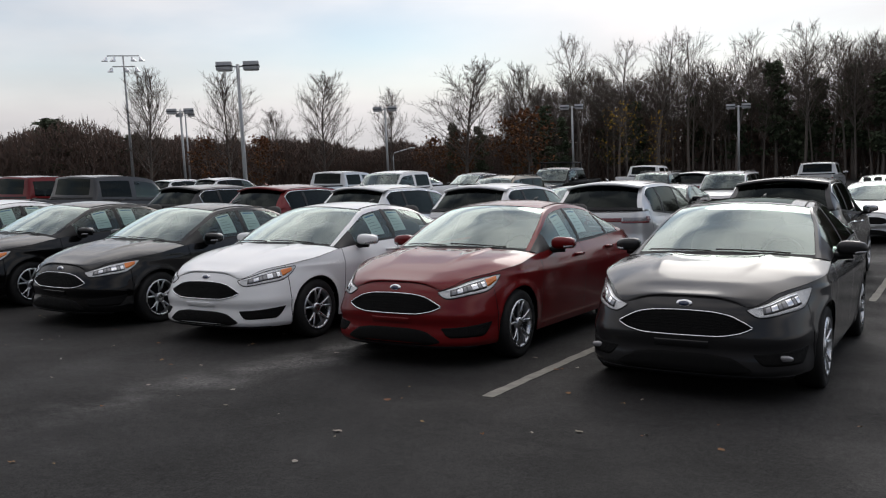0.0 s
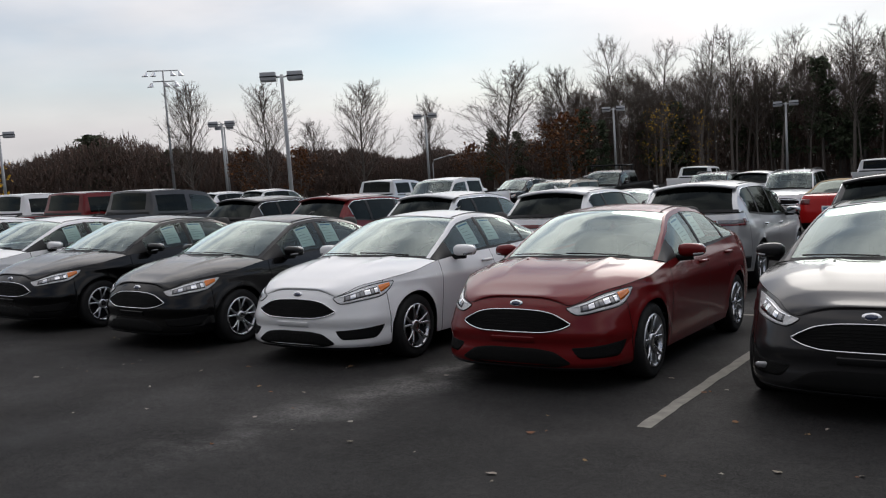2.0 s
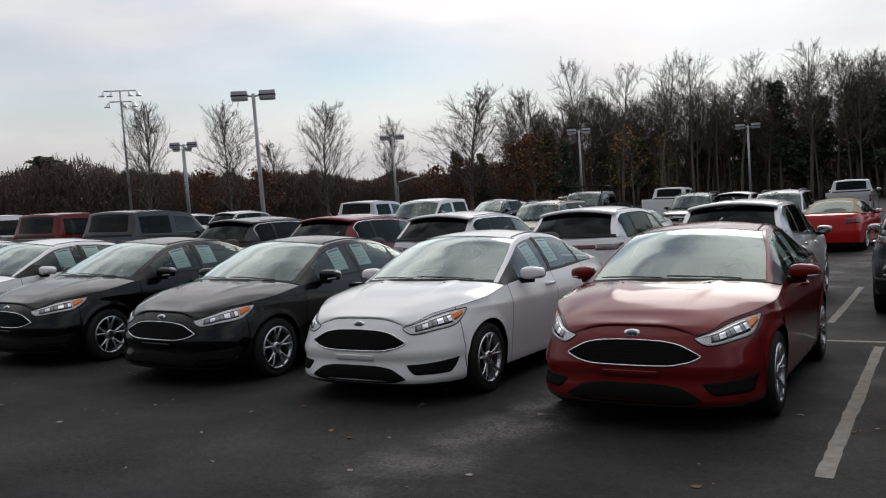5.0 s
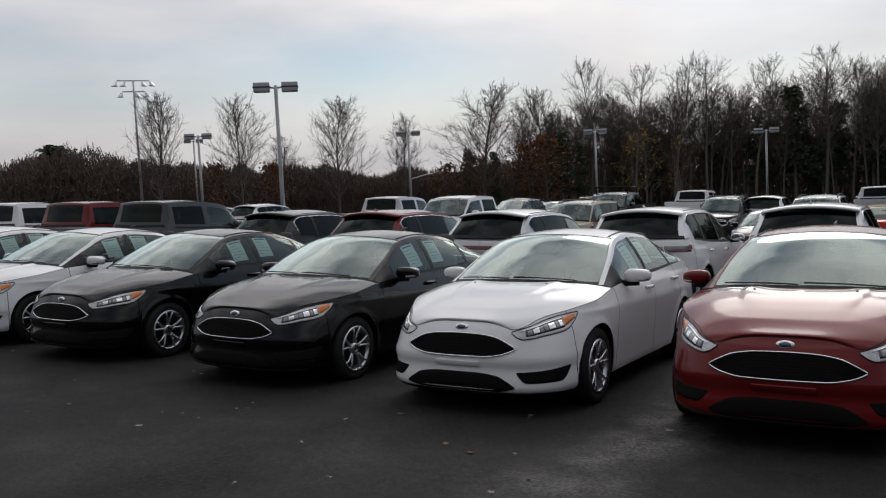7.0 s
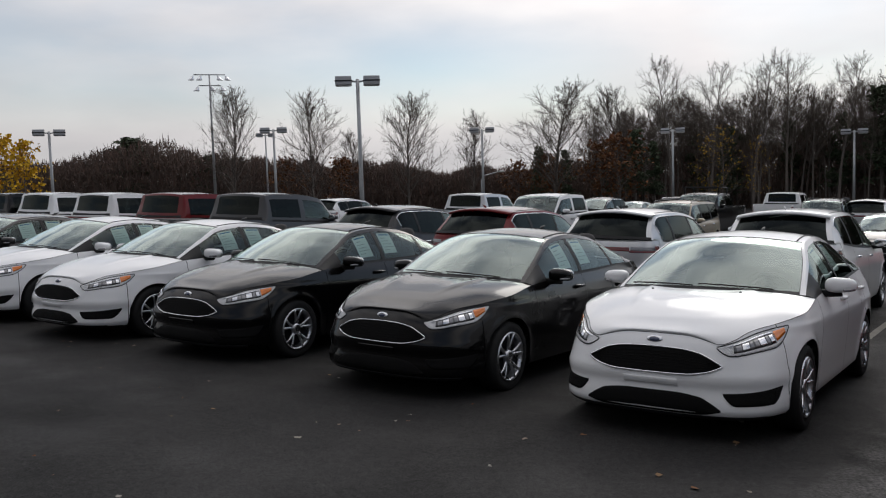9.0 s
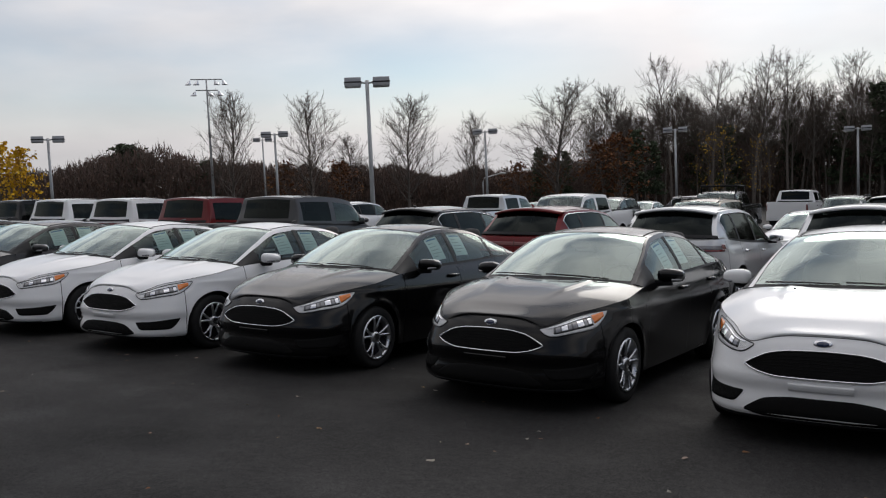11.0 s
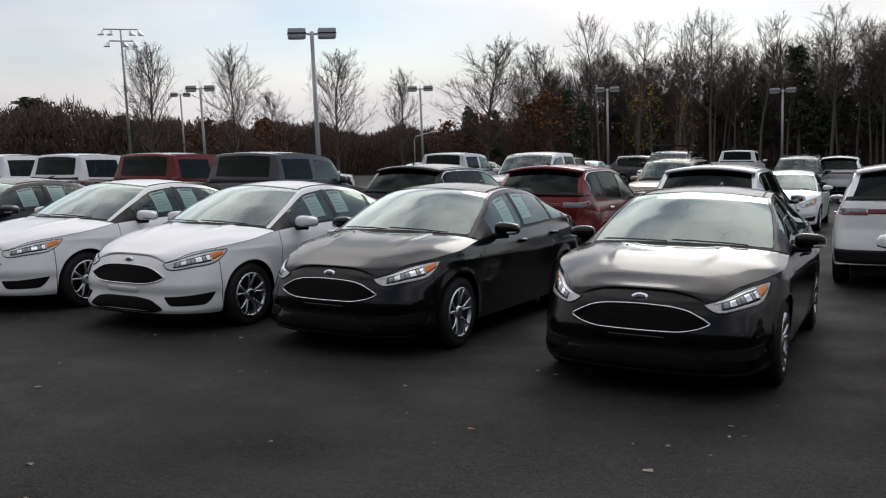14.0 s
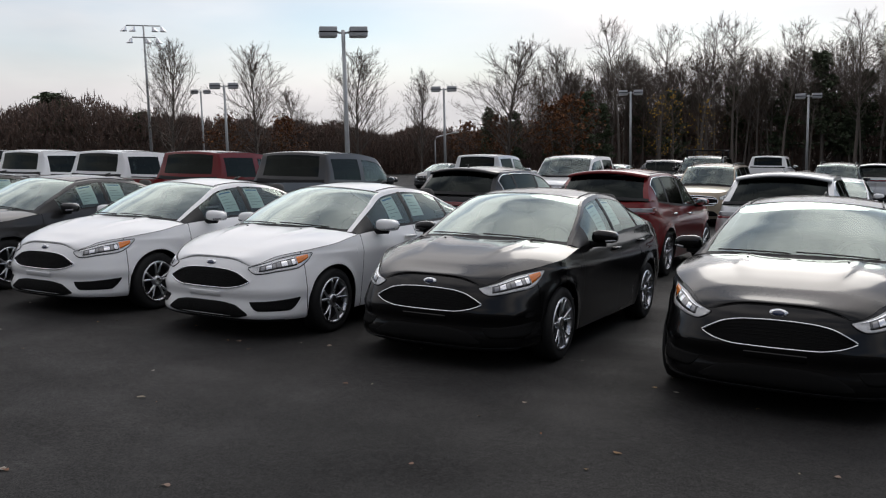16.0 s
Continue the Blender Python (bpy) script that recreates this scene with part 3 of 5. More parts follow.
    # painted frame along the roof edge, roof skin
    for side in (1, -1):
        window_patch(sh, rails, 0, N - 1, win_high, 1.0, roof_paint, "roof_rail", car, side, n=N, m=3)
        window_patch(sh, rails, 0, header, 1.0, 1.035, roof_paint, "front_pillar", car, side, n=22, m=4)
        window_patch(sh, rails, tail, N - 1, 1.0, 1.0 + k.get("back_w", 0.10), roof_paint, "rear_pillar", car, side, n=20, m=4)
        window_patch(sh, rails, 0, N - 1, 0.0, 0.07, k.get("belt_trim", TRIM), "belt_moulding", car, side, n=N, m=3)
    v = [sh.cabin(rails, i, 1 + w) for i in np.linspace(header, tail, 24) for w in np.linspace(0, 1, 12)]
    v, n = np.array(v), 24 * 12
    fr = grid_faces(24, 12)
    put("roof", np.vstack([v, both_sides(v)]), fr + [tuple(i + n for i in q[::-1]) for q in fr], roof_paint, car)

    def across(nm, i0, i1, w0, material, inset=0.0, lab=""):
        v = np.array([sh.cabin(rails, i, 1 + w, -inset) for i in np.linspace(i0, i1, 20) for w in np.linspace(w0, 1, 14)])
        n = len(v)
        fa = grid_faces(20, 14)
        return put(nm, np.vstack([v, both_sides(v)]), fa + [tuple(i + n for i in q[::-1]) for q in fa], material, car, lab)

    across("windscreen", 0.8, header - 0.3, 0.04, GLASS, 0.004)
    across("rear_window", tail + k.get("back_top", 0.4), N - k.get("back_low", 2.0), k.get("back_w", 0.10), k.get("back_glass", GLASS), 0.004)
    if k.get("back_top"):
        across("rear_header", tail, tail + k["back_top"] + 0.1, 0.0, roof_paint, -0.001)
        across("rear_sill", N - 0.1 - k["back_low"], N - 1, 0.0, roof_paint, -0.001)
    # dark bands at the foot and head of the screen
    across("screen_seal", 0, 0.9, 0.0, TRIM)
    across("rear_seal", N - 2.2, N - 1, 0.0, TRIM, -0.002)
    across("header_seal", header - 0.4, header - 0.1, 0.05, TRIM, -0.002)
    # ---- side windows between the pillars
    pil = [at_belt(y) for y in k["pillars"]]
    sail = at_belt(k["sail"])
    for side in (1, -1):
        window_patch(sh, rails, 0, sail, 0.07, win_high, TRIM, "mirror_sail", car, side, n=8, m=5)
        start = sail
        for j, q in enumerate(pil + [N - 1 - k.get("c_pillar", 3.0)]):
            mat = k.get("side_glass", SIDE_GLASS) if j == 0 or not k.get("privacy") else DARK_GLASS
            window_patch(sh, rails, start, q - 0.5, win_low, win_high, mat, "side_window", car, side, out=-0.004)
            if j < len(pil):
                window_patch(sh, rails, q - k.get("post", 0.6), q + k.get("post", 0.6), 0.05, 0.92, roof_paint if k.get("post") else TRIM, "door_pillar", car, side, out=0.001, n=3)
            start = q + 0.5
        if win_low > 0.07:
            window_patch(sh, rails, 0, N - 1, 0.07, win_low, paint, "door_top", car, side, n=N, m=3)
        window_patch(sh, rails, N - 1.5 - k.get("c_pillar", 3.0), N - 1, 0.0, 1.0, roof_paint, "quarter_panel", car, side, out=0.001, n=8)
        if k.get("chrome_window"):
            arch = [sh.cabin(rails, i, 0.91, 0.004) for i in np.linspace(at_belt(k["sail"]), N - 1.5 - k.get("c_pillar", 3.0), 30)]
            low = [sh.cabin(rails, N - 1.5 - k.get("c_pillar", 3.0), q, 0.004) for q in np.linspace(0.85, 0.1, 6)]
            p = np.array(arch + low)
            p[:, 0] *= side
            put("window_trim", *tube(p, 0.009, 5), CHROME, car, "chrome window trim")
        # roof ditch moulding
        p = np.array([sh.cabin(rails, i, 1.10, 0.003) for i in np.linspace(header + 0.5, tail - 0.5, 20)])
        p[:, 0] *= side
        put("roof_moulding", *tube(p, 0.006, 5), TRIM, car)
        if k.get("roof_bars"):
            p = np.array([sh.cabin(rails, i, 1.12, 0.05 if 1 < j < 18 else 0.0) for j, i in enumerate(np.linspace(header + 2, tail - 1, 20))])
            p[:, 0] *= side
            put("roof_bar", *tube(p, 0.018, 6), TRIM, car)
    if k.get("sunroof"):
        for side in (1, -1):
            window_patch(sh, rails, header + 1.5, header + 8.5, 1.30, 2.0, DARK_GLASS, "sunroof", car, side, out=0.003, n=10)
    # ---- stickers on the windows
    if k.get("stickers"):
        bands = [(at_belt(k["pillars"][0] - 0.42), at_belt(k["pillars"][0] - 0.16), 0.18, 0.84), (pil[0] + 1.6, pil[0] + 7.0, 0.22, 0.84)]
        for j, (i0, i1, v0, v1) in enumerate(bands):
            sheet = window_patch(sh, rails, i0, i1, v0, v1, PAPER, "price_sticker", car, 1, "pale printed price sheet", out=-0.012, n=5, m=5)
            for r in range(6):
                q = v1 - (v1 - v0) * (0.10 + 0.145 * r)
                window_patch(sh, rails, i0 + 0.12 * (i1 - i0), i0 + (0.9 - 0.13 * (r * 7 % 4)) * (i1 - i0), q - 0.008, q + (0.03 if r == 0 else 0.006), INK_BLUE if r == 0 else INK, "printed_bar", sheet, 1, out=-0.0095, n=3, m=2)
    # ---- nose
    if k.get("grille"):
        g = k["grille"]
        lo, hi, end = g["lo"], g["hi"], g["end"]
        lo2 = [(-s, z) for s, z in lo[:0:-1]] + lo
        hi2 = [(-s, z) for s, z in hi[:0:-1]] + hi
        grille = put("grille", *sh.panel(-end, end, lo2, hi2, 0.003, 40, 8), MESH_BLACK, car, "black mesh grille")
        put("surround", *tube(sh.outline(-end, end, lo2, hi2, 0.006, 40), g.get("rim", 0.010), 6, True), CHROME, grille, "chrome surround")
        for q in np.linspace(0.2, 0.8, g.get("bars", 4) if not k.get("simple") else 2):
            p = [sh.point(np.array(s), np.array(float(tab(lo2, s)) * (1 - q) + float(tab(hi2, s)) * q), 0.004) for s in np.linspace(-end * 0.93, end * 0.93, 24)]
            put("grille_bar", *tube(p, g.get("bar", 0.006), 5), g.get("bar_mat", MESH_BLACK), grille)
        v, f = blob(0, 0, 0, 0.062, 0.012, 0.026, 2, 10)
        c = sh.point(np.array(0.0), np.array(g["badge"]), 0.004)
        tilt = g.get("tilt", 0.35)
        turn = lambda v, sc: [(p[0] * sc, c[1] + p[1] + p[2] * sc * tilt, c[2] + p[2] * sc) for p in v]
        badge = put("badge", turn(v, 1.0), f, CHROME, car, "chrome-rimmed blue oval badge")
        put("badge_field", [(p[0], p[1] - 0.004, p[2]) for p in turn(v, 0.72)], f, BADGE_BLUE, badge)
    for nm, s0, s1, lo, hi, mat, out in k["decor"]:
        for m in (1, -1) if s0 > 0 else (1,):
            if s0 <= 0:
                lo_, hi_ = ([(-s, z) for s, z in q[:0:-1]] + q for q in (lo, hi))
                put(nm, *sh.panel(-s1, s1, lo_, hi_, out, 36, 6), paint if mat == "paint" else mat, car)
            else:
                put(nm, *sh.panel(s0, s1, lo, hi, out, 24, 6, m), paint if mat == "paint" else mat, car)
    for m in (1, -1):
        if k.get("lamp"):
            s0, s1, lo, hi = k["lamp"]
            lamp = put("headlight", *sh.panel(s0, s1, lo, hi, 0.004, 34, 8, m), REFLECTOR, car, "clear headlight with chrome reflectors")
            put("lamp_rim", *tube(sh.outline(s0, s1, lo, hi, 0.003, 34, m), 0.0045, 5, True), TRIM, lamp)
            span = s1 - s0

            def inset(nm, q0, q1, v0, v1, mat, out, lab=""):
                qs = np.linspace(s0 + q0 * span, s0 + q1 * span, 7)
                rise = lambda s, v: float(tab(lo, s)) * (1 - v) + float(tab(hi, s)) * v
                return put(nm, *sh.panel(qs[0], qs[-1], [(s, rise(s, v0)) for s in qs], [(s, rise(s, v1)) for s in qs], out, 12, 4, m), mat, lamp, lab)

            if k.get("amber", True):
                inset("turn_signal", 0.76, 0.93, 0.30, 0.86, AMBER, 0.008, "amber turn signal")
            if k.get("simple"):
                inset("lamp_bowl", 0.25, 0.70, 0.25, 0.75, CLEAR_LENS, 0.006)
            else:
                inset("lamp_shadow", 0.17, 0.745, 0.22, 0.80, LAMP_BLACK, 0.0055)
                for q0, q1, mat in ((0.20, 0.26, CLEAR_LENS), (0.275, 0.36, CHROME), (0.375, 0.42, CLEAR_LENS), (0.445, 0.50, CLEAR_LENS), (0.515, 0.61, CHROME), (0.625, 0.665, CLEAR_LENS), (0.68, 0.735, CHROME)):
                    inset("lamp_facet", q0, q1, 0.28, 0.72, mat, 0.008)
                inset("lamp_blade", 0.10, 0.74, 0.80, 0.86, CHROME, 0.009)
        if k.get("fog"):
            c = sh.point(np.array(0.74), np.array(0.33), 0.0) * (m, 1, 1)
            fog = put("fog_light", *blob(*c, 0.065, 0.022, 0.024, 2.4, 10), CLEAR_LENS, car, "small clear fog light")
            c = sh.point(np.array(0.76), np.array(0.33), 0.022) * (m, 1, 1)
            put("fog_lens", *blob(*c, 0.035, 0.015, 0.02, 2, 8), CLEAR_LENS, fog)
        for s0, s1, lo, hi, mat in k["tail"]:
            put("rear_cladding" if mat is TRIM else "tail_light", *sh.panel(sh.total - s0, sh.total - s1, lo, hi, 0.006, 16, 6, m), mat, car, "black plastic cladding" if mat is TRIM else "red tail light" if mat is RED_LENS else "clear tail light")
        # ---- mirror
        ym, zm = k["mirror"]
        bx = float(np.interp(ym - sh.mid, rails[0][:, 1], rails[0][:, 0]))
        v, f = blob(0, 0, 0, 0.120, 0.072, 0.066, 3.0, 12)
        v = [((bx + 0.135 + p[0]) * m, ym - sh.mid + p[1] + 0.10 * (p[0] + 0.125) * 1.0, zm + p[2] * (1 - 0.9 * p[0]) * (1.0 if p[2] > 0 else 0.85)) for p in v]
        mirror = put("door_mirror", v, [q[::-1] for q in f] if m < 0 else f, paint, car)
        put("mirror_arm", *tube([((bx - 0.01) * m, ym - sh.mid, zm - 0.07), ((bx + 0.06) * m, ym - sh.mid + 0.01, zm - 0.065), ((bx + 0.14) * m, ym - sh.mid + 0.02, zm - 0.05)], [0.035, 0.03, 0.04], 8), TRIM, mirror)
        put("mirror_glass", *blob((bx + 0.14) * m, ym - sh.mid + 0.095, zm, 0.10, 0.008, 0.06, 2.8, 8), CHROME, mirror)
        put("mirror_signal", *tube([((bx + 0.165) * m, ym - sh.mid - 0.065, zm - 0.035), ((bx + 0.21) * m, ym - sh.mid - 0.045, zm - 0.03), ((bx + 0.24) * m, ym - sh.mid - 0.01, zm - 0.025)], 0.012, 6), CLEAR_LENS, mirror)
        # ---- handles
        for yh in k["handles"]:
            zh = k["handle_z"] + 0.03 * (yh - k["handles"][0])
            s = sh.at_y(yh)
            pts = [sh.point(np.array(s + d), np.array(zh), o) * (m, 1, 1) for d, o in ((-0.10, 0.004), (-0.08, 0.028), (0.0, 0.036), (0.08, 0.028), (0.10, 0.004))]
            put("door_handle", *tube(pts, [0.014, 0.016, 0.017, 0.016, 0.014], 8), k.get("handle_mat", paint), car)
        # ---- wiper
        pts = []
        for q in np.linspace(0, 1, 9):
            x = (0.56 if m > 0 else -0.06) - 0.58 * q
            w = 1 - min(0.98, abs(x) / rails[1][1][0])
            p = sh.cabin(rails, 0.7 + 0.9 * q * (1 - 0.5 * q), 1 + w, 0.012)
            pts.append((x, p[1], p[2]))
        put("wiper", *tube(pts, 0.0065, 5), TRIM, car)
        if k.get("crease"):
            put("washer_nozzle", *blob(m * 0.36, cowl - sh.mid - k["bow"] - 0.07, float(tab(k["bonnet"], cowl)) - 0.008, 0.012, 0.014, 0.010, 2, 6), TRIM, car)
    # ---- wheels
    wheel = make_wheel(k)
    for n, (ya, m) in enumerate(((a0, 1), (a0, -1), (a1, 1), (a1, -1))):
        spin = pose(m * (W - 0.125), ya - sh.mid, k["wheel"], 23 * n, 0, 0 if m > 0 else 180)
        w = wheel if n == 0 else copy_thing(wheel, spin)
        w.parent = car
        w.matrix_basis = spin
    # ---- cabin fittings
    y0, zf = cowl - sh.mid, k["seat"]
    dash = [(x, y0 + 0.02 + yy - 0.22 * (1 - (x / 0.72) ** 2), zz) for yy, zz in ((0.0, zf + 0.50), (0.28, zf + 0.57), (0.42, zf + 0.52), (0.46, zf + 0.2)) for x in np.linspace(-0.70, 0.70, 9)]
    put("dashboard", dash, grid_faces(4, 9), CABIN, car)
    part("cabin_floor", box(-0.7, 0.7, y0 + 0.1, k["belt"][-1] - sh.mid - 0.2, zf - 0.06, zf, 0.02), CABIN, car)
    for m in (1, -1):
        seat(car, m * 0.37, y0 + 0.98, zf)
    seat(car, 0.0, y0 + 1.78, zf + 0.03, 0.36, k.get("rear_heads", (-0.36, 0.0, 0.36)))
    ring = [(0.37 + 0.185 * math.cos(a), y0 + 0.58 + 0.07 * math.sin(a), zf + 0.50 + 0.17 * math.sin(a)) for a in np.linspace(0, 2 * math.pi, 24, endpoint=False)]
    put("steering_wheel", *tube(ring, 0.016, 6, True), TRIM, car)
    c = sh.cabin(rails, header - 3.0, 2.0, -0.09)
    put("rear_view_mirror", *blob(0, c[1] + 0.02, c[2], 0.11, 0.025, 0.035, 3, 8), TRIM, car)
    if k.get("antenna"):
        c = sh.cabin(rails, tail - 1.0, 2.0, 0.0)
        fin = [(0, c[1] - 0.10, c[2]), (0, c[1] - 0.02, c[2] + 0.035), (0, c[1] + 0.06, c[2] + 0.06)]
        put("antenna", *tube(fin, [0.006, 0.018, 0.006], 6), paint if k["antenna"] == "fin" else TRIM, car)
    if k.get("spoiler"):
        v, f = [], []
        for w in np.linspace(-1, 1, 25):
            c = sh.cabin(rails, tail - 0.6, 2 - abs(w), 0.0)
            x = rails[1][int(tail)][0] * w
            rise = 0.012
            for dy, dz in ((-0.06, rise), (0.20, rise - 0.012), (0.29, -0.03), (0.275, -0.055), (0.02, -0.06)):
                v.append((x, c[1] + dy - 0.05 * w * w * (dy > 0.1), c[2] + dz))
        put("spoiler", v, grid_faces(25, 5), roof_paint, car)
    if k.get("plate"):
        y1 = L - sh.mid
        plate = part("number_plate", box(-0.155, 0.155, y1 - 0.02, y1 + 0.012, 0.60, 0.755, 0.008), PAPER, car, "pale number plate")
        part("plate_bar", box(-0.11, 0.11, y1 + 0.012, y1 + 0.015, 0.65, 0.71, 0.0), INK_BLUE, plate)
    return car


VARIANTS = {}


def paint_copy(proto, old, new_paint, m, label, group):
    """A copy of a vehicle in another colour."""
    car = copy_thing(proto, m)
    tagged(car, label, group=group)
    for o in car.children_recursive:
        if o.type == "MESH" and o.data.materials[0] == old and new_paint != old:
            key = (o.data.name, new_paint.name)
            if key not in VARIANTS:
                VARIANTS[key] = o.data.copy()
                VARIANTS[key].materials[0] = new_paint
            o.data = VARIANTS[key]
    return car


SEDAN = dict(
    plan=[(0, 0), (0.28, 0.010), (0.54, 0.065), (0.71, 0.18), (0.815, 0.36), (0.873, 0.60), (0.903, 0.90), (0.908, 1.4), (0.911, 2.2), (0.911, 3.0), (0.905, 3.55), (0.875, 4.02), (0.80, 4.32), (0.62, 4.47), (0.3, 4.53), (0, 4.54)],
    axles=(0.88, 3.528), wheel=0.32, arch=0.362,
    front=[(0.15, 0.10), (0.19, 0.035), (0.23, 0.0), (0.29, 0.003), (0.36, 0.018), (0.395, 0.020), (0.425, 0.008), (0.47, 0.006), (0.51, 0.020), (0.63, 0.062), (0.70, 0.10), (0.76, 0.15), (0.84, 0.20), (1.1, 0.24)],
    side=[(0.15, 0.07), (0.24, 0.038), (0.34, 0.030), (0.50, 0.014), (0.66, 0.002), (0.79, -0.002), (0.82, 0.009), (0.86, 0.020), (0.93, 0.045), (0.98, 0.075), (1.1, 0.12)],
    rear=[(0.15, 0.10), (0.30, 0.02), (0.55, 0.0), (0.75, 0.03), (0.95, 0.07), (1.06, 0.13), (1.1, 0.15)],
    sill=[(0, 0.20), (0.4, 0.19), (1.3, 0.20), (3.0, 0.21), (4.0, 0.24), (4.54, 0.28)],
    top=[(0, 0.748), (0.012, 0.736), (0.028, 0.712), (0.045, 0.694), (0.09, 0.722), (0.19, 0.768), (0.36, 0.800), (0.52, 0.822), (0.70, 0.853), (0.90, 0.882), (1.32, 0.945), (2.0, 0.985), (2.8, 1.01), (3.5, 1.045), (4.0, 1.06), (4.35, 1.05), (4.54, 1.04)],
    bonnet=[(0, 0.748), (0.06, 0.772), (0.18, 0.818), (0.36, 0.866), (0.60, 0.912), (0.90, 0.956), (1.32, 1.0)],
    boot=[(3.9, 1.09), (4.1, 1.085), (4.35, 1.08), (4.54, 1.04)],
    bow=0.24, bow_back=0.10, crease=0.011, round=4.0,
    belt=[1.32, 1.74, 2.16, 2.62, 3.12, 3.58, 4.0],
    roof=[(0.77, 1.30, 0.972), (0.70, 1.72, 1.195), (0.60, 2.14, 1.365), (0.575, 2.62, 1.408), (0.565, 3.12, 1.372), (0.62, 3.58, 1.235), (0.71, 4.0, 1.085)],
    crown=[(1.08, 1.0), (1.53, 1.245), (1.96, 1.418), (2.58, 1.466), (3.18, 1.425), (3.66, 1.27), (4.08, 1.10)],
    seams=[0.50, 1.36, 2.46, 3.38, 4.02], panels=["front_bumper", "front_wing", "front_door", "rear_door", "rear_wing", "rear_bumper"],
    pillars=[2.48, 3.34], sail=1.66, c_pillar=5.0, mirror=(1.68, 1.03), handles=[2.30, 3.22], handle_z=0.885, seat=0.42,
    grille=dict(end=0.505, lo=[(0, 0.480), (0.26, 0.483), (0.40, 0.504), (0.47, 0.528), (0.505, 0.545)], hi=[(0, 0.658), (0.20, 0.652), (0.335, 0.632), (0.44, 0.588), (0.505, 0.552)], badge=0.706, bars=6, bar=0.0022, rim=0.0065),
    lamp=(0.47, 1.22, [(0.47, 0.666), (0.52, 0.634), (0.57, 0.619), (0.79, 0.644), (1.02, 0.670), (1.16, 0.738), (1.22, 0.796)], [(0.47, 0.677), (0.62, 0.712), (0.83, 0.757), (1.05, 0.790), (1.22, 0.807)]),
    decor=[
        ("lower_intake", 0.0, 0.50, [(0, 0.205), (0.35, 0.205), (0.50, 0.235)], [(0, 0.352), (0.16, 0.352), (0.35, 0.332), (0.44, 0.288), (0.50, 0.248)], MESH_BLACK, 0.003),
        ("bumper_pocket", 0.515, 1.035, [(0.515, 0.352), (0.56, 0.296), (0.60, 0.278), (0.90, 0.282), (0.98, 0.325), (1.035, 0.388)], [(0.515, 0.363), (0.70, 0.372), (1.035, 0.400)], MESH_BLACK, 0.003),
        ("plate_mount", 0.0, 0.20, [(0, 0.395), (0.20, 0.395)], [(0, 0.445), (0.20, 0.445)], "paint", 0.008),
        ("chin_lip", 0.0, 0.86, [(0, 0.172), (0.86, 0.172)], [(0, 0.20), (0.86, 0.20)], TRIM, 0.012),
    ],
    tail=[(0.42, 0.95, [(3.0, 0.80), (9, 0.80)], [(3.0, 0.98), (9, 0.98)], RED_LENS)],
    stickers=True, antenna="rod", belt_trim=TRIM,
)

# ---- near row: compact saloons facing the camera
SALOON = make_vehicle("sedan", SEDAN, PAINT["white"], "white compact sedan with black grille, price sheets on windows")
ROW = [(-4.40, 6.15, "red", 0), (-6.90, 6.20, "white", 0), (-9.47, 6.22, "black", 0), (-12.2, 6.25, "black", 0), (-14.58, 6.18, "white", 0), (-17.0, 6.15, "white", 0), (-19.65, 6.15, "charcoal", 0), (-22.6, 6.4, "black", 0), (-25.2, 6.4, "black", 0)]
NAMED = {"red": "deep red metallic", "white": "white", "black": "glossy black", "charcoal": "charcoal grey metallic", "silver": "silver metallic", "grey": "dark grey metallic"}
half = (SEDAN["axles"][0] + SEDAN["axles"][1]) / 2
for x, nose, colour, yaw in ROW:
    paint_copy(SALOON, PAINT["white"], PAINT[colour], on_ground(x, nose + half, yaw), NAMED[colour] + " compact sedan with price sheets on its windows", "sedans in the near row")
SEDAN_A = dict(SEDAN, amber=False, fog=True, stickers=False, sunroof=True)
first = make_vehicle("sedan", SEDAN_A, PAINT["charcoal"], "charcoal grey compact sedan with fog lights and sunroof")
tagged(first, group="sedans in the near row").matrix_basis = on_ground(-1.75, 6.1 + half, 0)
for o in list(SALOON.children_recursive):
    bpy.data.objects.remove(o)
bpy.data.objects.remove(SALOON)


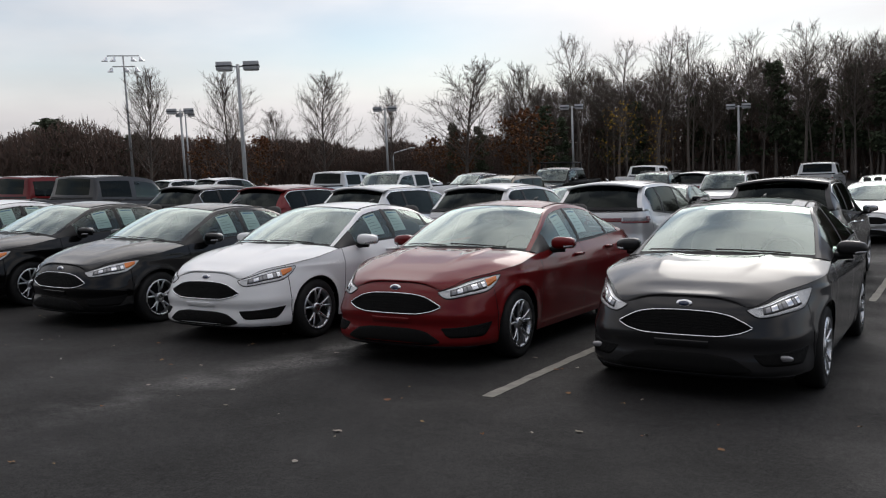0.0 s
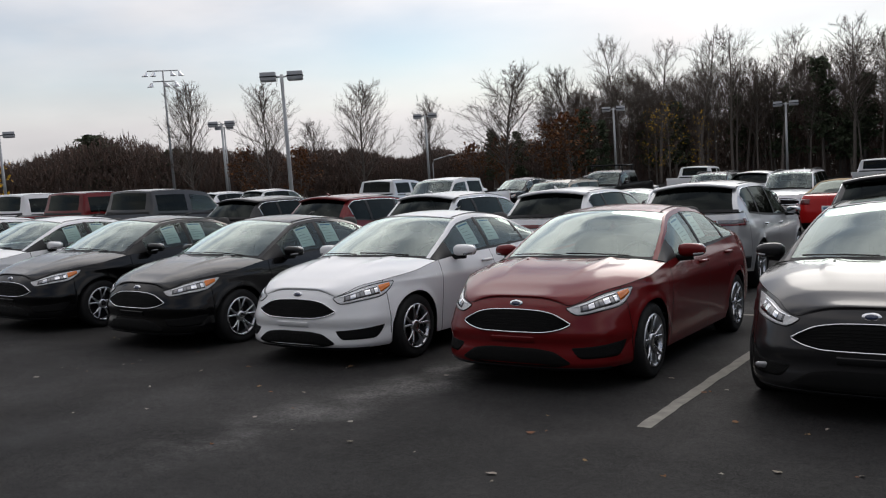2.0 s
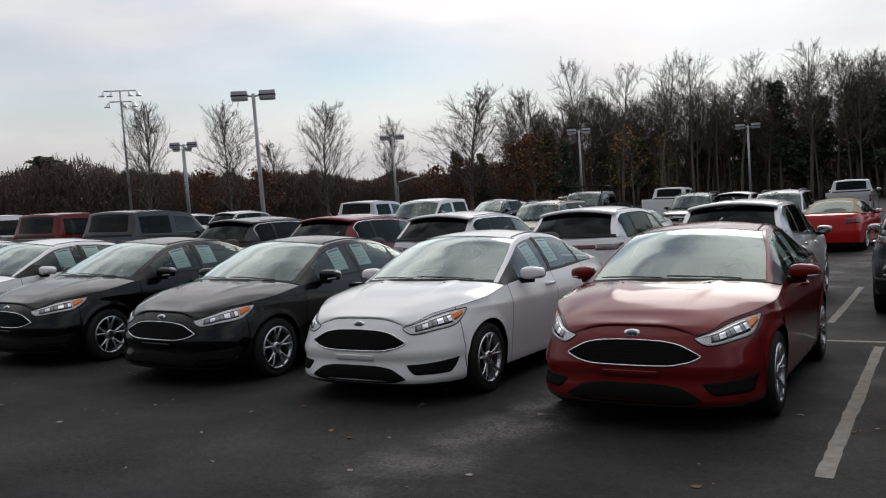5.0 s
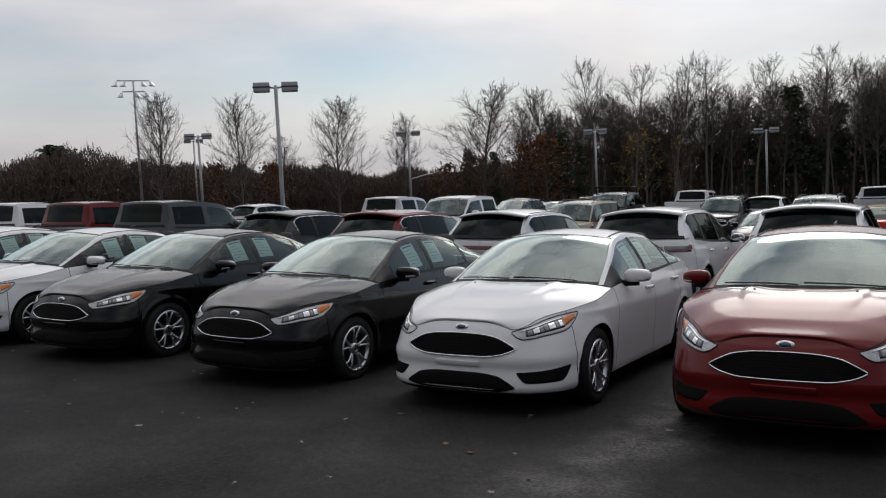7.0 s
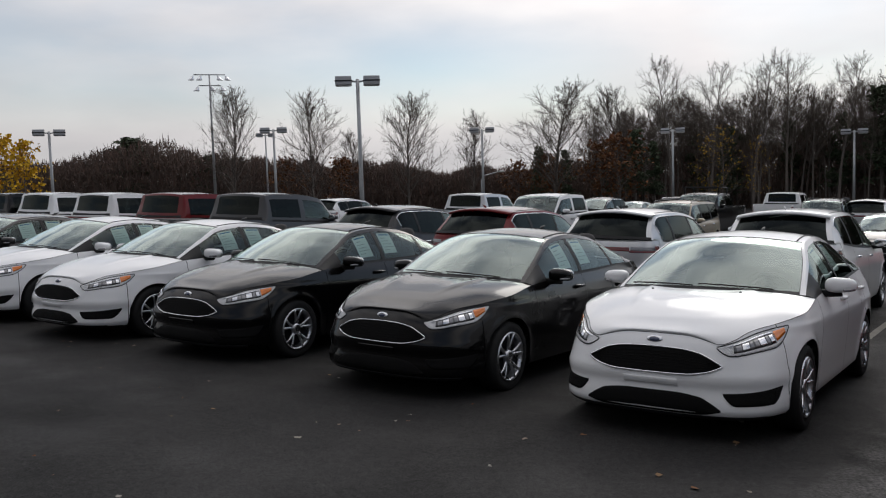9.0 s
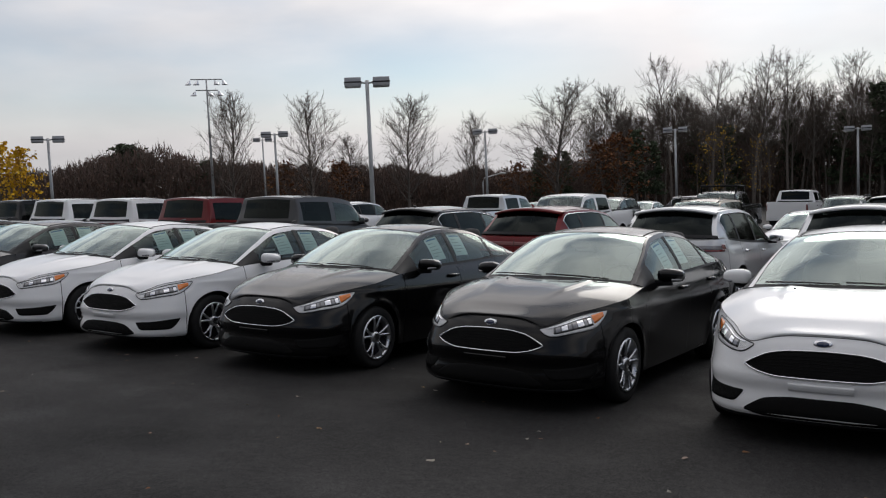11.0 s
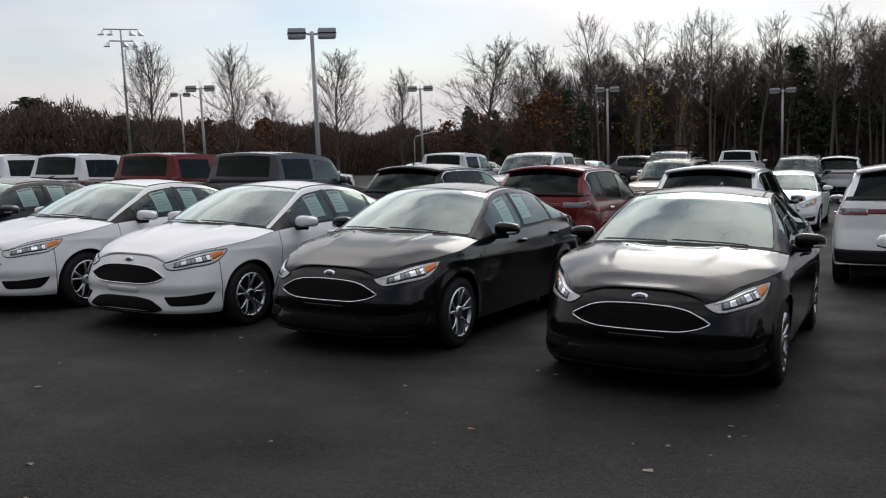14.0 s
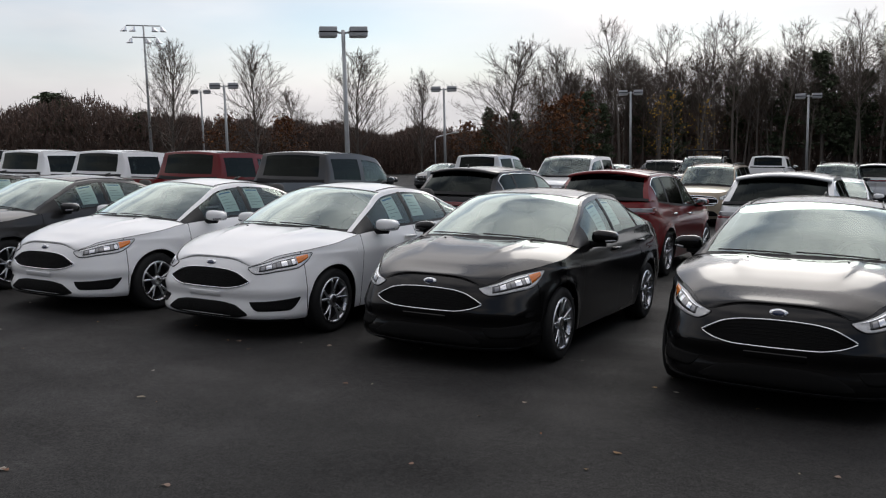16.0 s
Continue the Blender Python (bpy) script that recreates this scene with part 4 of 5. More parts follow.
# ---------------------------------------------------------------- other kinds of vehicle
CROSSOVER = dict(
    plan=[(0, 0), (0.3, 0.012), (0.6, 0.07), (0.78, 0.20), (0.88, 0.40), (0.935, 0.70), (0.96, 1.1), (0.965, 2.0), (0.965, 3.2), (0.955, 3.9), (0.93, 4.30), (0.86, 4.58), (0.70, 4.72), (0.35, 4.775), (0, 4.78)],
    axles=(0.95, 3.80), wheel=0.37, arch=0.43,
    front=[(0.2, 0.08), (0.4, 0.0), (0.7, 0.01), (0.9, 0.06), (1.05, 0.14), (1.3, 0.2)],
    side=[(0.2, 0.07), (0.35, 0.03), (0.6, 0.005), (0.8, 0.0), (0.95, 0.015), (1.05, 0.045), (1.12, 0.075), (1.3, 0.12)],
    rear=[(0.2, 0.10), (0.35, 0.02), (0.55, 0.0), (0.75, 0.03), (0.85, 0.055), (1.0, 0.06), (1.15, 0.09), (1.25, 0.14), (1.3, 0.18)],
    sill=[(0, 0.24), (1.3, 0.26), (3.2, 0.26), (4.4, 0.32), (4.78, 0.36)],
    top=[(0, 0.96), (0.2, 0.99), (0.5, 1.02), (1.0, 1.05), (1.42, 1.08), (2.2, 1.09), (3.2, 1.13), (4.0, 1.19), (4.45, 1.22), (4.78, 1.20)],
    bonnet=[(0, 0.97), (0.2, 1.02), (0.5, 1.07), (1.0, 1.11), (1.42, 1.13)], boot=[(4.3, 1.23), (4.5, 1.23), (4.78, 1.20)],
    bow=0.25, bow_back=0.13,
    belt=[1.42, 1.86, 2.30, 3.10, 3.98, 4.26, 4.50],
    roof=[(0.80, 1.42, 1.095), (0.73, 1.86, 1.37), (0.67, 2.28, 1.59), (0.675, 3.10, 1.665), (0.665, 4.02, 1.63), (0.71, 4.32, 1.42), (0.78, 4.50, 1.235)],
    crown=[(1.17, 1.13), (1.66, 1.43), (2.10, 1.645), (3.05, 1.74), (4.08, 1.70), (4.44, 1.48), (4.62, 1.24)],
    knots=[0, 0.13, 0.27, 0.52, 0.78, 0.90, 1.0],
    seams=[0.55, 1.46, 2.62, 3.62, 4.30], panels=["front_bumper", "front_wing", "front_door", "rear_door", "rear_wing", "rear_bumper"],
    pillars=[2.66, 3.62], sail=1.78, c_pillar=8.0, mirror=(1.86, 1.16), handles=[2.45, 3.45], handle_z=0.98, seat=0.62,
    grille=dict(end=0.62, lo=[(0, 0.60), (0.5, 0.62), (0.62, 0.70)], hi=[(0, 0.88), (0.5, 0.85), (0.62, 0.76)], badge=0.74, bars=4, bar=0.02, bar_mat=CHROME, rim=0.014, tilt=0.05),
    lamp=(0.68, 1.15, [(0.68, 0.78), (0.9, 0.79), (1.15, 0.88)], [(0.68, 0.86), (0.9, 0.91), (1.15, 0.94)]),
    decor=[
        ("lower_intake", 0.0, 0.62, [(0, 0.30), (0.62, 0.32)], [(0, 0.48), (0.5, 0.46), (0.62, 0.38)], MESH_BLACK, 0.003),
    ],
    tail=[(1.04, 0.52, [(0, 1.065), (9, 1.065)], [(0, 1.125), (9, 1.125)], CLEAR_LENS), (1.10, 0.50, [(0, 1.03), (9, 1.03)], [(0, 1.064), (9, 1.064)], RED_LENS), (0.50, 0.005, [(0, 1.05), (9, 1.05)], [(0, 1.115), (9, 1.115)], RED_LENS), (1.16, 1.045, [(0, 1.068), (9, 1.068)], [(0, 1.14), (9, 1.14)], RED_LENS), (1.15, 0.004, [(0, 0.37), (9, 0.37)], [(0, 0.56), (9, 0.56)], TRIM)],
    privacy=True, back_glass=DARK_GLASS, chrome_window=True, spoiler=True, antenna="fin", handle_mat=CHROME, simple=True,
)
PICKUP = dict(
    plan=[(0, 0), (0.4, 0.01), (0.75, 0.05), (0.92, 0.16), (0.985, 0.4), (1.01, 0.9), (1.015, 2.0), (1.015, 4.0), (1.01, 5.2), (1.0, 5.70), (0.96, 5.84), (0.85, 5.90), (0.4, 5.915), (0, 5.92)],
    axles=(0.98, 4.70), wheel=0.42, arch=0.50,
    front=[(0.3, 0.04), (0.5, 0.0), (0.8, 0.03), (1.1, 0.05), (1.22, 0.12), (1.5, 0.2)],
    side=[(0.3, 0.06), (0.5, 0.02), (0.8, 0.0), (1.1, 0.01), (1.25, 0.03), (1.32, 0.05), (1.5, 0.1)],
    rear=[(0.3, 0.05), (0.6, 0.0), (1.2, 0.01), (1.35, 0.02), (1.5, 0.05)],
    sill=[(0, 0.38), (1.5, 0.40), (4.0, 0.40), (5.92, 0.45)],
    top=[(0, 1.12), (0.3, 1.17), (1.0, 1.22), (1.50, 1.27), (2.4, 1.30), (3.9, 1.34), (4.2, 1.37), (5.92, 1.38)],
    bonnet=[(0, 1.15), (0.3, 1.23), (1.0, 1.28), (1.5, 1.31)], boot=[(3.9, 1.30), (5.6, 1.30), (5.92, 1.34)],
    bow=0.12, bow_back=0.02, bed=True,
    belt=[1.50, 1.78, 2.10, 2.95, 3.82, 3.90, 3.95],
    roof=[(0.86, 1.50, 1.30), (0.83, 1.78, 1.60), (0.79, 2.10, 1.87), (0.795, 2.95, 1.945), (0.79, 3.80, 1.915), (0.825, 3.87, 1.64), (0.85, 3.95, 1.36)],
    crown=[(1.36, 1.32), (1.66, 1.62), (1.98, 1.91), (2.95, 1.99), (3.83, 1.96), (3.92, 1.66), (3.99, 1.33)],
    knots=[0, 0.14, 0.30, 0.56, 0.82, 0.91, 1.0],
    seams=[0.40, 1.55, 2.70, 3.86, 5.75], panels=["front_bumper", "front_wing", "front_door", "rear_door", "bed_side", "tailgate"],
    pillars=[2.74], sail=1.80, c_pillar=13.0, windows=(0.16, 0.83), post=1.3, mirror=(1.86, 1.42), handles=[2.50, 3.55], handle_z=1.14, seat=0.85,
    grille=dict(end=0.72, lo=[(0, 0.80), (0.72, 0.80)], hi=[(0, 1.10), (0.72, 1.10)], badge=0.95, bars=3, bar=0.035, bar_mat=CHROME, rim=0.03, tilt=0.05),
    lamp=(0.76, 1.10, [(0.76, 0.82), (1.10, 0.84)], [(0.76, 1.08), (1.10, 1.08)]),
    decor=[("chrome_bumper", 0.0, 1.05, [(0, 0.50), (1.05, 0.50)], [(0, 0.72), (1.05, 0.72)], CHROME, 0.05)],
    tail=[(1.10, 0.92, [(0, 0.92), (9, 0.92)], [(0, 1.26), (9, 1.26)], RED_LENS)],
    privacy=True, back_glass=DARK_GLASS, handle_mat=TRIM, simple=True, back_top=1.7, back_low=3.2, back_w=0.17,
)
WAGON = dict(      # older upright utility vehicle
    CROSSOVER,
    belt=[1.40, 1.70, 2.02, 3.0, 4.30, 4.42, 4.52],
    roof=[(0.80, 1.40, 1.095), (0.75, 1.70, 1.40), (0.69, 2.02, 1.65), (0.68, 3.0, 1.71), (0.66, 4.34, 1.68), (0.71, 4.44, 1.45), (0.78, 4.54, 1.235)],
    crown=[(1.22, 1.13), (1.54, 1.44), (1.90, 1.70), (3.0, 1.77), (4.40, 1.735), (4.52, 1.47), (4.62, 1.24)],
    knots=[0, 0.11, 0.23, 0.52, 0.86, 0.93, 1.0], spoiler=False, chrome_window=False, roof_bars=True, c_pillar=5.0, pillars=[2.5, 3.45], privacy=True,
)
CONVERTIBLE = dict(
    SEDAN, roof_paint=CANVAS, rear_heads=(), stickers=False, simple=True, antenna=None, c_pillar=12.0, amber=False, back_glass=DARK_GLASS, plate=True,
    tail=[(0.95, 0.50, [(0, 0.80), (9, 0.80)], [(0, 0.95), (9, 0.95)], RED_LENS)],
    decor=SEDAN["decor"] + [],
)

CROSS = make_vehicle("crossover", CROSSOVER, PAINT["white"], "white crossover with dark rear glass", "car")
TRUCK = make_vehicle("pickup_truck", PICKUP, PAINT["white"], "white crew cab pickup truck", "pickup")
OLD = make_vehicle("utility_vehicle", WAGON, PAINT["tan"], "tan older sport utility vehicle with roof rails", "car")
SOFT = make_vehicle("convertible", CONVERTIBLE, PAINT["bright_red"], "bright red convertible with tan canvas roof", "car")
FAR_SALOON = make_vehicle("sedan", dict(SEDAN, stickers=False, simple=True), PAINT["white"], "white sedan", "car")

# second row: crossovers with their tails to the near row
for x, y, colour in ((-2.35, 15.5, "charcoal"), (-5.2, 15.5, "silver"), (-7.72, 15.5, "white"), (-10.42, 15.45, "silver"), (-13.1, 15.5, "red"), (-15.8, 15.6, "charcoal")):
    paint_copy(CROSS, PAINT["white"], PAINT[colour], on_ground(x, y, 180), NAMED[colour] + " crossover with dark rear glass and spoiler", "crossovers in the second row")
# pickups beside them, tails this way too
for x, y, colour in ((-19.6, 14.7, "grey"), (-22.4, 14.7, "red"), (-25.55, 14.9, "white"), (-28.55, 15.0, "white"), (-30.9, 15.0, "black")):
    paint_copy(TRUCK, PAINT["white"], PAINT[colour], on_ground(x, y, 180), NAMED[colour] + " crew cab pickup with tinted rear window", "pickups in the second row")

# the rows behind
def far(proto, old, colour, x, y, yaw, label):
    paint_copy(proto, PAINT[old], PAINT[colour], on_ground(x, y, yaw), label, "vehicles in the far rows")


far(TRUCK, "white", "white", -18.3, 26.5, 0, "white crew cab pickup with chrome grille")
far(OLD, "tan", "tan", -14.1, 27.0, 0, "tan older sport utility vehicle with roof rails")
far(TRUCK, "white", "black", -16.6, 38.0, 0, "black heavy pickup with a rack on its roof")
far(OLD, "tan", "white", -7.2, 31.5, 0, "white sport utility vehicle with roof rails")
far(SOFT, "bright_red", "bright_red", -5.05, 28.2, 176, "bright red convertible with tan canvas roof, closed")
far(FAR_SALOON, "white", "black", -7.8, 26.3, 0, "black sedan facing the lot beside a red convertible")
far(TRUCK, "white", "silver", -6.3, 48.0, 180, "silver pickup with its tailgate towards the lot")
far(FAR_SALOON, "white", "white", -10.45, 24.6, 0, "white sedan with bright grille")
far(FAR_SALOON, "white", "silver", -1.9, 24.6, 0, "silver sedan facing the lot")
far(OLD, "tan", "charcoal", -11.3, 36.0, 0, "dark sport utility vehicle with roof rails")
far(CROSS, "white", "black", -22.7, 40.0, 0, "black crossover facing the lot")
far(TRUCK, "white", "silver", -22.4, 28.5, 180, "silver pickup with tinted windows")
far(CROSS, "white", "white", -30.2, 30.0, 180, "white crossover with dark rear glass")
far(CROSS, "white", "white", -35.6, 32.0, 180, "white crossover with dark rear glass")
far(FAR_SALOON, "white", "white", -26.5, 50.0, 0, "white sedan in a far row")
far(FAR_SALOON, "white", "white", -23.2, 46.0, 0, "white sedan in a far row")
far(TRUCK, "white", "white", -15.4, 48.0, 180, "white pickup in a far row")
far(CROSS, "white", "silver", -10.0, 39.0, 180, "silver crossover in a far row")
far(CROSS, "white", "grey", -19.5, 46.0, 90, "dark grey crossover parked across")
far(FAR_SALOON, "white", "silver", -29.5, 45.0, 0, "silver sedan in a far row")
far(FAR_SALOON, "white", "charcoal", -33.0, 44.0, 0, "charcoal sedan in a far row")
far(CROSS, "white", "white", -39.5, 36.0, 180, "white crossover with dark rear glass")
far(FAR_SALOON, "white", "white", -44.0, 38.0, 180, "white sedan in a far row")
far(FAR_SALOON, "white", "charcoal", -2.6, 36.0, 180, "charcoal sedan in a far row")
far(TRUCK, "white", "white", -33.4, 22.0, 180, "white pickup with tinted rear window")
far(FAR_SALOON, "white", "grey", 1.0, 24.6, 0, "dark grey sedan facing the lot")
for proto in (CROSS, TRUCK, OLD, SOFT, FAR_SALOON):
    for o in list(proto.children_recursive):
        bpy.data.objects.remove(o)
    bpy.data.objects.remove(proto)
# bar of lights on the heavy pickup's roof
rack = tagged(new("roof_rack"), "black steel rack above a dark pickup's cab", "rack")
rack.matrix_basis = on_ground(-16.6, 38.0, 0)
for m in (1, -1):
    for y in (-0.5, 0.75):
        put("post", *tube([(m * 0.74, y, 1.84), (m * 0.74, y, 2.20)], 0.03, 6), TRIM, rack)
    put("rail", *tube([(m * 0.74, -0.55, 2.20), (m * 0.74, 0.80, 2.20)], 0.03, 6), TRIM, rack)
put("crossbar", *tube([(-0.8, -0.55, 2.2), (0.8, -0.55, 2.2)], 0.04, 6), TRIM, rack)
put("crossbar", *tube([(-0.8, 0.8, 2.2), (0.8, 0.8, 2.2)], 0.04, 6), TRIM, rack)


# ---------------------------------------------------------------- lamp posts
def lamp_post(x, y, top, heads, size, yaw):
    """A square steel post with flat shoebox lamps."""
    z0 = ground_z(x, y)
    post = tagged(new("lamp_post"), "grey steel lamp post with shoebox lamp heads", "lamp post", "lamp posts")
    post.matrix_basis = pose(x, y, z0, 0, 0, yaw)
    h = top - z0
    put("base", *lathe_up([(0.28, 0.0), (0.28, 0.70), (0.24, 0.75), (0.0, 0.75)], 16), LINE_PAINT, post, "concrete footing")
    put("mast", *tube([(0, 0, 0.7), (0, 0, h * 0.5), (0, 0, h - 0.12)], [0.115 * size, 0.10 * size, 0.085 * size], 8), GALVANISED, post)
    for a in heads:
        d = np.array([math.cos(radians(a)), math.sin(radians(a))])
        arm = [(0, 0, h - 0.25), (d[0] * 0.35 * size, d[1] * 0.35 * size, h - 0.20)]
        put("arm", *tube(arm, 0.05 * size, 6), GALVANISED, post)
        bm = box(0.28 * size, 1.05 * size, -0.33 * size, 0.33 * size, h - 0.42 * size, h, 0.03)
        bmesh.ops.rotate(bm, verts=bm.verts, cent=(0, 0, 0), matrix=Matrix.Rotation(radians(a), 3, "Z"))
        head = part("lamp_head", bm, LAMP_HOUSING, post)
        bm = box(0.26 * size, 1.07 * size, -0.345 * size, 0.345 * size, h - 0.25 * size, h - 0.19 * size, 0.01)
        bmesh.ops.rotate(bm, verts=bm.verts, cent=(0, 0, 0), matrix=Matrix.Rotation(radians(a), 3, "Z"))
        part("band", bm, TRIM, head)
        bm = box(0.34 * size, 0.99 * size, -0.27 * size, 0.27 * size, h - 0.44 * size, h - 0.415 * size, 0.01)
        bmesh.ops.rotate(bm, verts=bm.verts, cent=(0, 0, 0), matrix=Matrix.Rotation(radians(a), 3, "Z"))
        part("lens", bm, LAMP_LENS, head)
    return post


def lathe_up(profile, turns):
    v, f = lathe([(z, r) for r, z in profile], turns)
    return [(p[1], p[2], p[0]) for p in v], f


lamp_post(-30.6, 31.2, 6.55, (0, 180), 0.98, 40)
lamp_post(-39.7, 56.6, 5.6, (0, 180), 0.9, 33)
lamp_post(-51.8, 46.3, 6.0, (0, 180), 0.95, 42)
lamp_post(-30.2, 72.4, 5.5, (0, 180), 0.95, 20)
lamp_post(-16.6, 76.8, 4.75, (0, 180), 0.95, 12)
lamp_post(-58.4, 32.3, 5.8, (0, 180), 0.95, 58)
lamp_post(14.0, 52.0, 6.2, (0, 180), 1.15, 0)
lamp_post(-77.2, 69.7, 7.7, (0, 180), 1.0, 45)

flood = tagged(new("floodlight_mast"), "tall grey steel floodlight mast with seven lamps", "floodlight")
fx, fy, ft = -71.2, 56.9, 12.75
fh = ft - ground_z(fx, fy)
flood.matrix_basis = pose(fx, fy, ground_z(fx, fy), 0, 0, 50)
put("mast", *tube([(0, 0, 0), (0, 0, fh / 2), (0, 0, fh)], [0.16, 0.12, 0.08], 8), GALVANISED, flood)
for z, w, spots in ((fh - 0.05, 1.5, (-1.45, -0.7, 0.7, 1.45)), (fh - 1.1, 1.05, (-1.0, 0.05, 1.0))):
    put("crossarm", *tube([(-w, 0, z), (w, 0, z)], 0.06, 6), GALVANISED, flood)
    for x in spots:
        v, f = lathe_up([(0.10, 0.16), (0.16, 0.0), (0.30, -0.22), (0.31, -0.26), (0.0, -0.24)], 14)
        lean = 0.7 * np.sign(x)
        put("floodlight", [(x + p[0] + 0.18 * np.sign(x) - lean * p[2] * 0.6, p[1] - 0.1, z - 0.28 + p[2]) for p in v], f, CHROME, flood)
# thin street lamp with a bent arm
street = tagged(new("street_lamp"), "thin grey street lamp with a bent arm", "street lamp")
street.matrix_basis = pose(-47.0, 68.0, ground_z(-47.0, 68.0), 0, 0, 30)
put("mast", *tube([(0, 0, 0), (0, 0, 3.4), (0.15, 0, 3.75), (1.6, 0, 4.1)], [0.07, 0.055, 0.05, 0.04], 7), GALVANISED, street)
put("lamp_head", *blob(1.85, 0, 4.12, 0.34, 0.13, 0.08, 2.4, 8), LAMP_LENS, street)


# ---------------------------------------------------------------- trees
def limb(rng, start, heading, length, r0, r1, bend, n):
    pts, d = [np.array(start, float)], np.array(heading, float)
    for _ in range(n):
        d = d + rng.normal(0, bend, 3) + (0, 0, bend * 0.35)
        d /= np.linalg.norm(d)
        pts.append(pts[-1] + d * length / n)
    return pts, np.linspace(r0, r1, n + 1)


def join(pieces):
    verts, faces = [], []
    for v, f in pieces:
        n = len(verts)
        verts.extend(v)
        faces.extend(tuple(i + n for i in q) for q in f)
    return verts, faces


def bare_tree(seed, height, clear, spread, lift, limbs, twigs, leaf=None, label="tall bare winter tree with fine grey twigs"):
    """Trunk and limbs in one part, twigs in another."""
    rng = np.random.default_rng(seed)
    tree = tagged(new("tree"), label, "tree")
    wood, fine, leaves = [], [], []
    r = height * 0.009 + 0.02
    pts, rad = limb(rng, (0, 0, -0.3), (0, 0, 1), height * 0.96, r, 0.02, 0.035, 12)
    wood.append(tube(pts, rad, 7))
    spine = np.array(pts)
    for i in range(limbs):
        q = clear + (0.97 - clear) * (i + rng.random()) / limbs
        k = q * 12
        a = spine[int(k)] + (spine[min(12, int(k) + 1)] - spine[int(k)]) * (k - int(k))
        w = i * 2.4 + rng.normal(0, 0.4)
        size = spread * height * (0.42 + 0.75 * math.sin(math.pi * min(1, (q - clear) / (1 - clear) * 0.8 + 0.2))) * rng.uniform(0.7, 1.15) * (1.1 - 0.5 * q)
        up = lift * rng.uniform(0.75, 1.3)
        pts, rad = limb(rng, a, (math.cos(w), math.sin(w), up), size, r * (1 - q) * 0.42 + 0.012, 0.008, 0.11, 6)
        wood.append(tube(pts, rad, 5))
        for j in range(7):
            s = 0.22 + 0.76 * (j + rng.random()) / 7
            b = np.array(pts[int(s * 6)])
            d = np.array(pts[min(6, int(s * 6) + 1)]) - pts[max(0, int(s * 6) - 1)]
            d = d / np.linalg.norm(d) + rng.normal(0, 0.55, 3) + (0, 0, 0.25)
            p2, r2 = limb(rng, b, d / np.linalg.norm(d), size * rng.uniform(0.30, 0.60), 0.013, 0.007, 0.14, 4)
            fine.append(tube(p2, r2, 3))
            for _ in range(twigs):
                s2 = rng.integers(1, 5)
                d2 = (p2[s2] - p2[s2 - 1])
                d2 = d2 / np.linalg.norm(d2) + rng.normal(0, 0.5, 3) + (0, 0, 0.2)
                p3, r3 = limb(rng, p2[s2], d2 / np.linalg.norm(d2), size * rng.uniform(0.10, 0.28), 0.009, 0.005, 0.15, 2)
                fine.append(tube(p3, r3, 3))
                if leaf and rng.random() < leaf[1]:
                    leaves.append(leaf_quad(rng, p3[-1], leaf[2]))
    put("trunk", *join(wood), BARK, tree)
    put("crown", *join(fine), TWIG, tree, smooth=False)
    if leaves:
        put("leaves", *join(leaves), leaf[0], tree, smooth=False)
    return tree


def leaf_quad(rng, at, size):
    a, b = rng.normal(0, 1, 3), rng.normal(0, 1, 3)
    a /= np.linalg.norm(a)
    b -= a * (a @ b)
    b /= np.linalg.norm(b)
    s = size * rng.uniform(0.6, 1.3)
    at = np.array(at)
    return [at - a * s, at + b * s * 0.6, at + a * s, at - b * s * 0.6], [(0, 1, 2, 3)]


def pine(seed, height, wide, low, label="dark evergreen pine with ragged clumps of needles"):
    rng = np.random.default_rng(seed)
    tree = tagged(new("pine_tree"), label, "tree")
    pts, rad = limb(rng, (0, 0, -0.3), (0, 0, 1), height * 0.97, height * 0.012 + 0.04, 0.02, 0.02, 10)
    wood, tufts = [tube(pts, rad, 7)], []
    spine = np.array(pts)
    for i in range(int(height * 5)):
        q = low + (0.98 - low) * rng.random()
        a = spine[int(q * 10)]
        a = np.array([a[0], a[1], q * height * 0.97])
        w = rng.uniform(0, 6.28)
        size = wide * height * (1.06 - q) ** 0.8 * rng.uniform(0.5, 1.15) + 0.3
        p2, r2 = limb(rng, a, (math.cos(w), math.sin(w), rng.uniform(-0.1, 0.5)), size, 0.05 * (1.1 - q) + 0.012, 0.01, 0.10, 4)
        wood.append(tube(p2, r2, 4))
        for s in range(1, 5):
            for _ in range(9):
                c = p2[s] + rng.normal(0, 0.22, 3) * (1.0, 1.0, 0.6)
                tufts.append(leaf_quad(rng, c, 0.20))
    put("trunk", *join(wood), BARK, tree)
    put("crown", *join(tufts), NEEDLES, tree, smooth=False)
    return tree


def stand(proto, x, y, top, tall, turn, wide=1.0, group="trees behind the lot"):
    """A copy of a tree of the given built height, so that it reaches the height top."""
    z0 = ground_z(x, y)
    k = (top - z0) / tall
    t = copy_thing(proto, pose(x, y, z0, 0, 0, turn))
    t.matrix_basis = pose(x, y, z0, 0, 0, turn) @ Matrix.Diagonal((k * wide, k * wide, k, 1))
    return tagged(t, group=group)


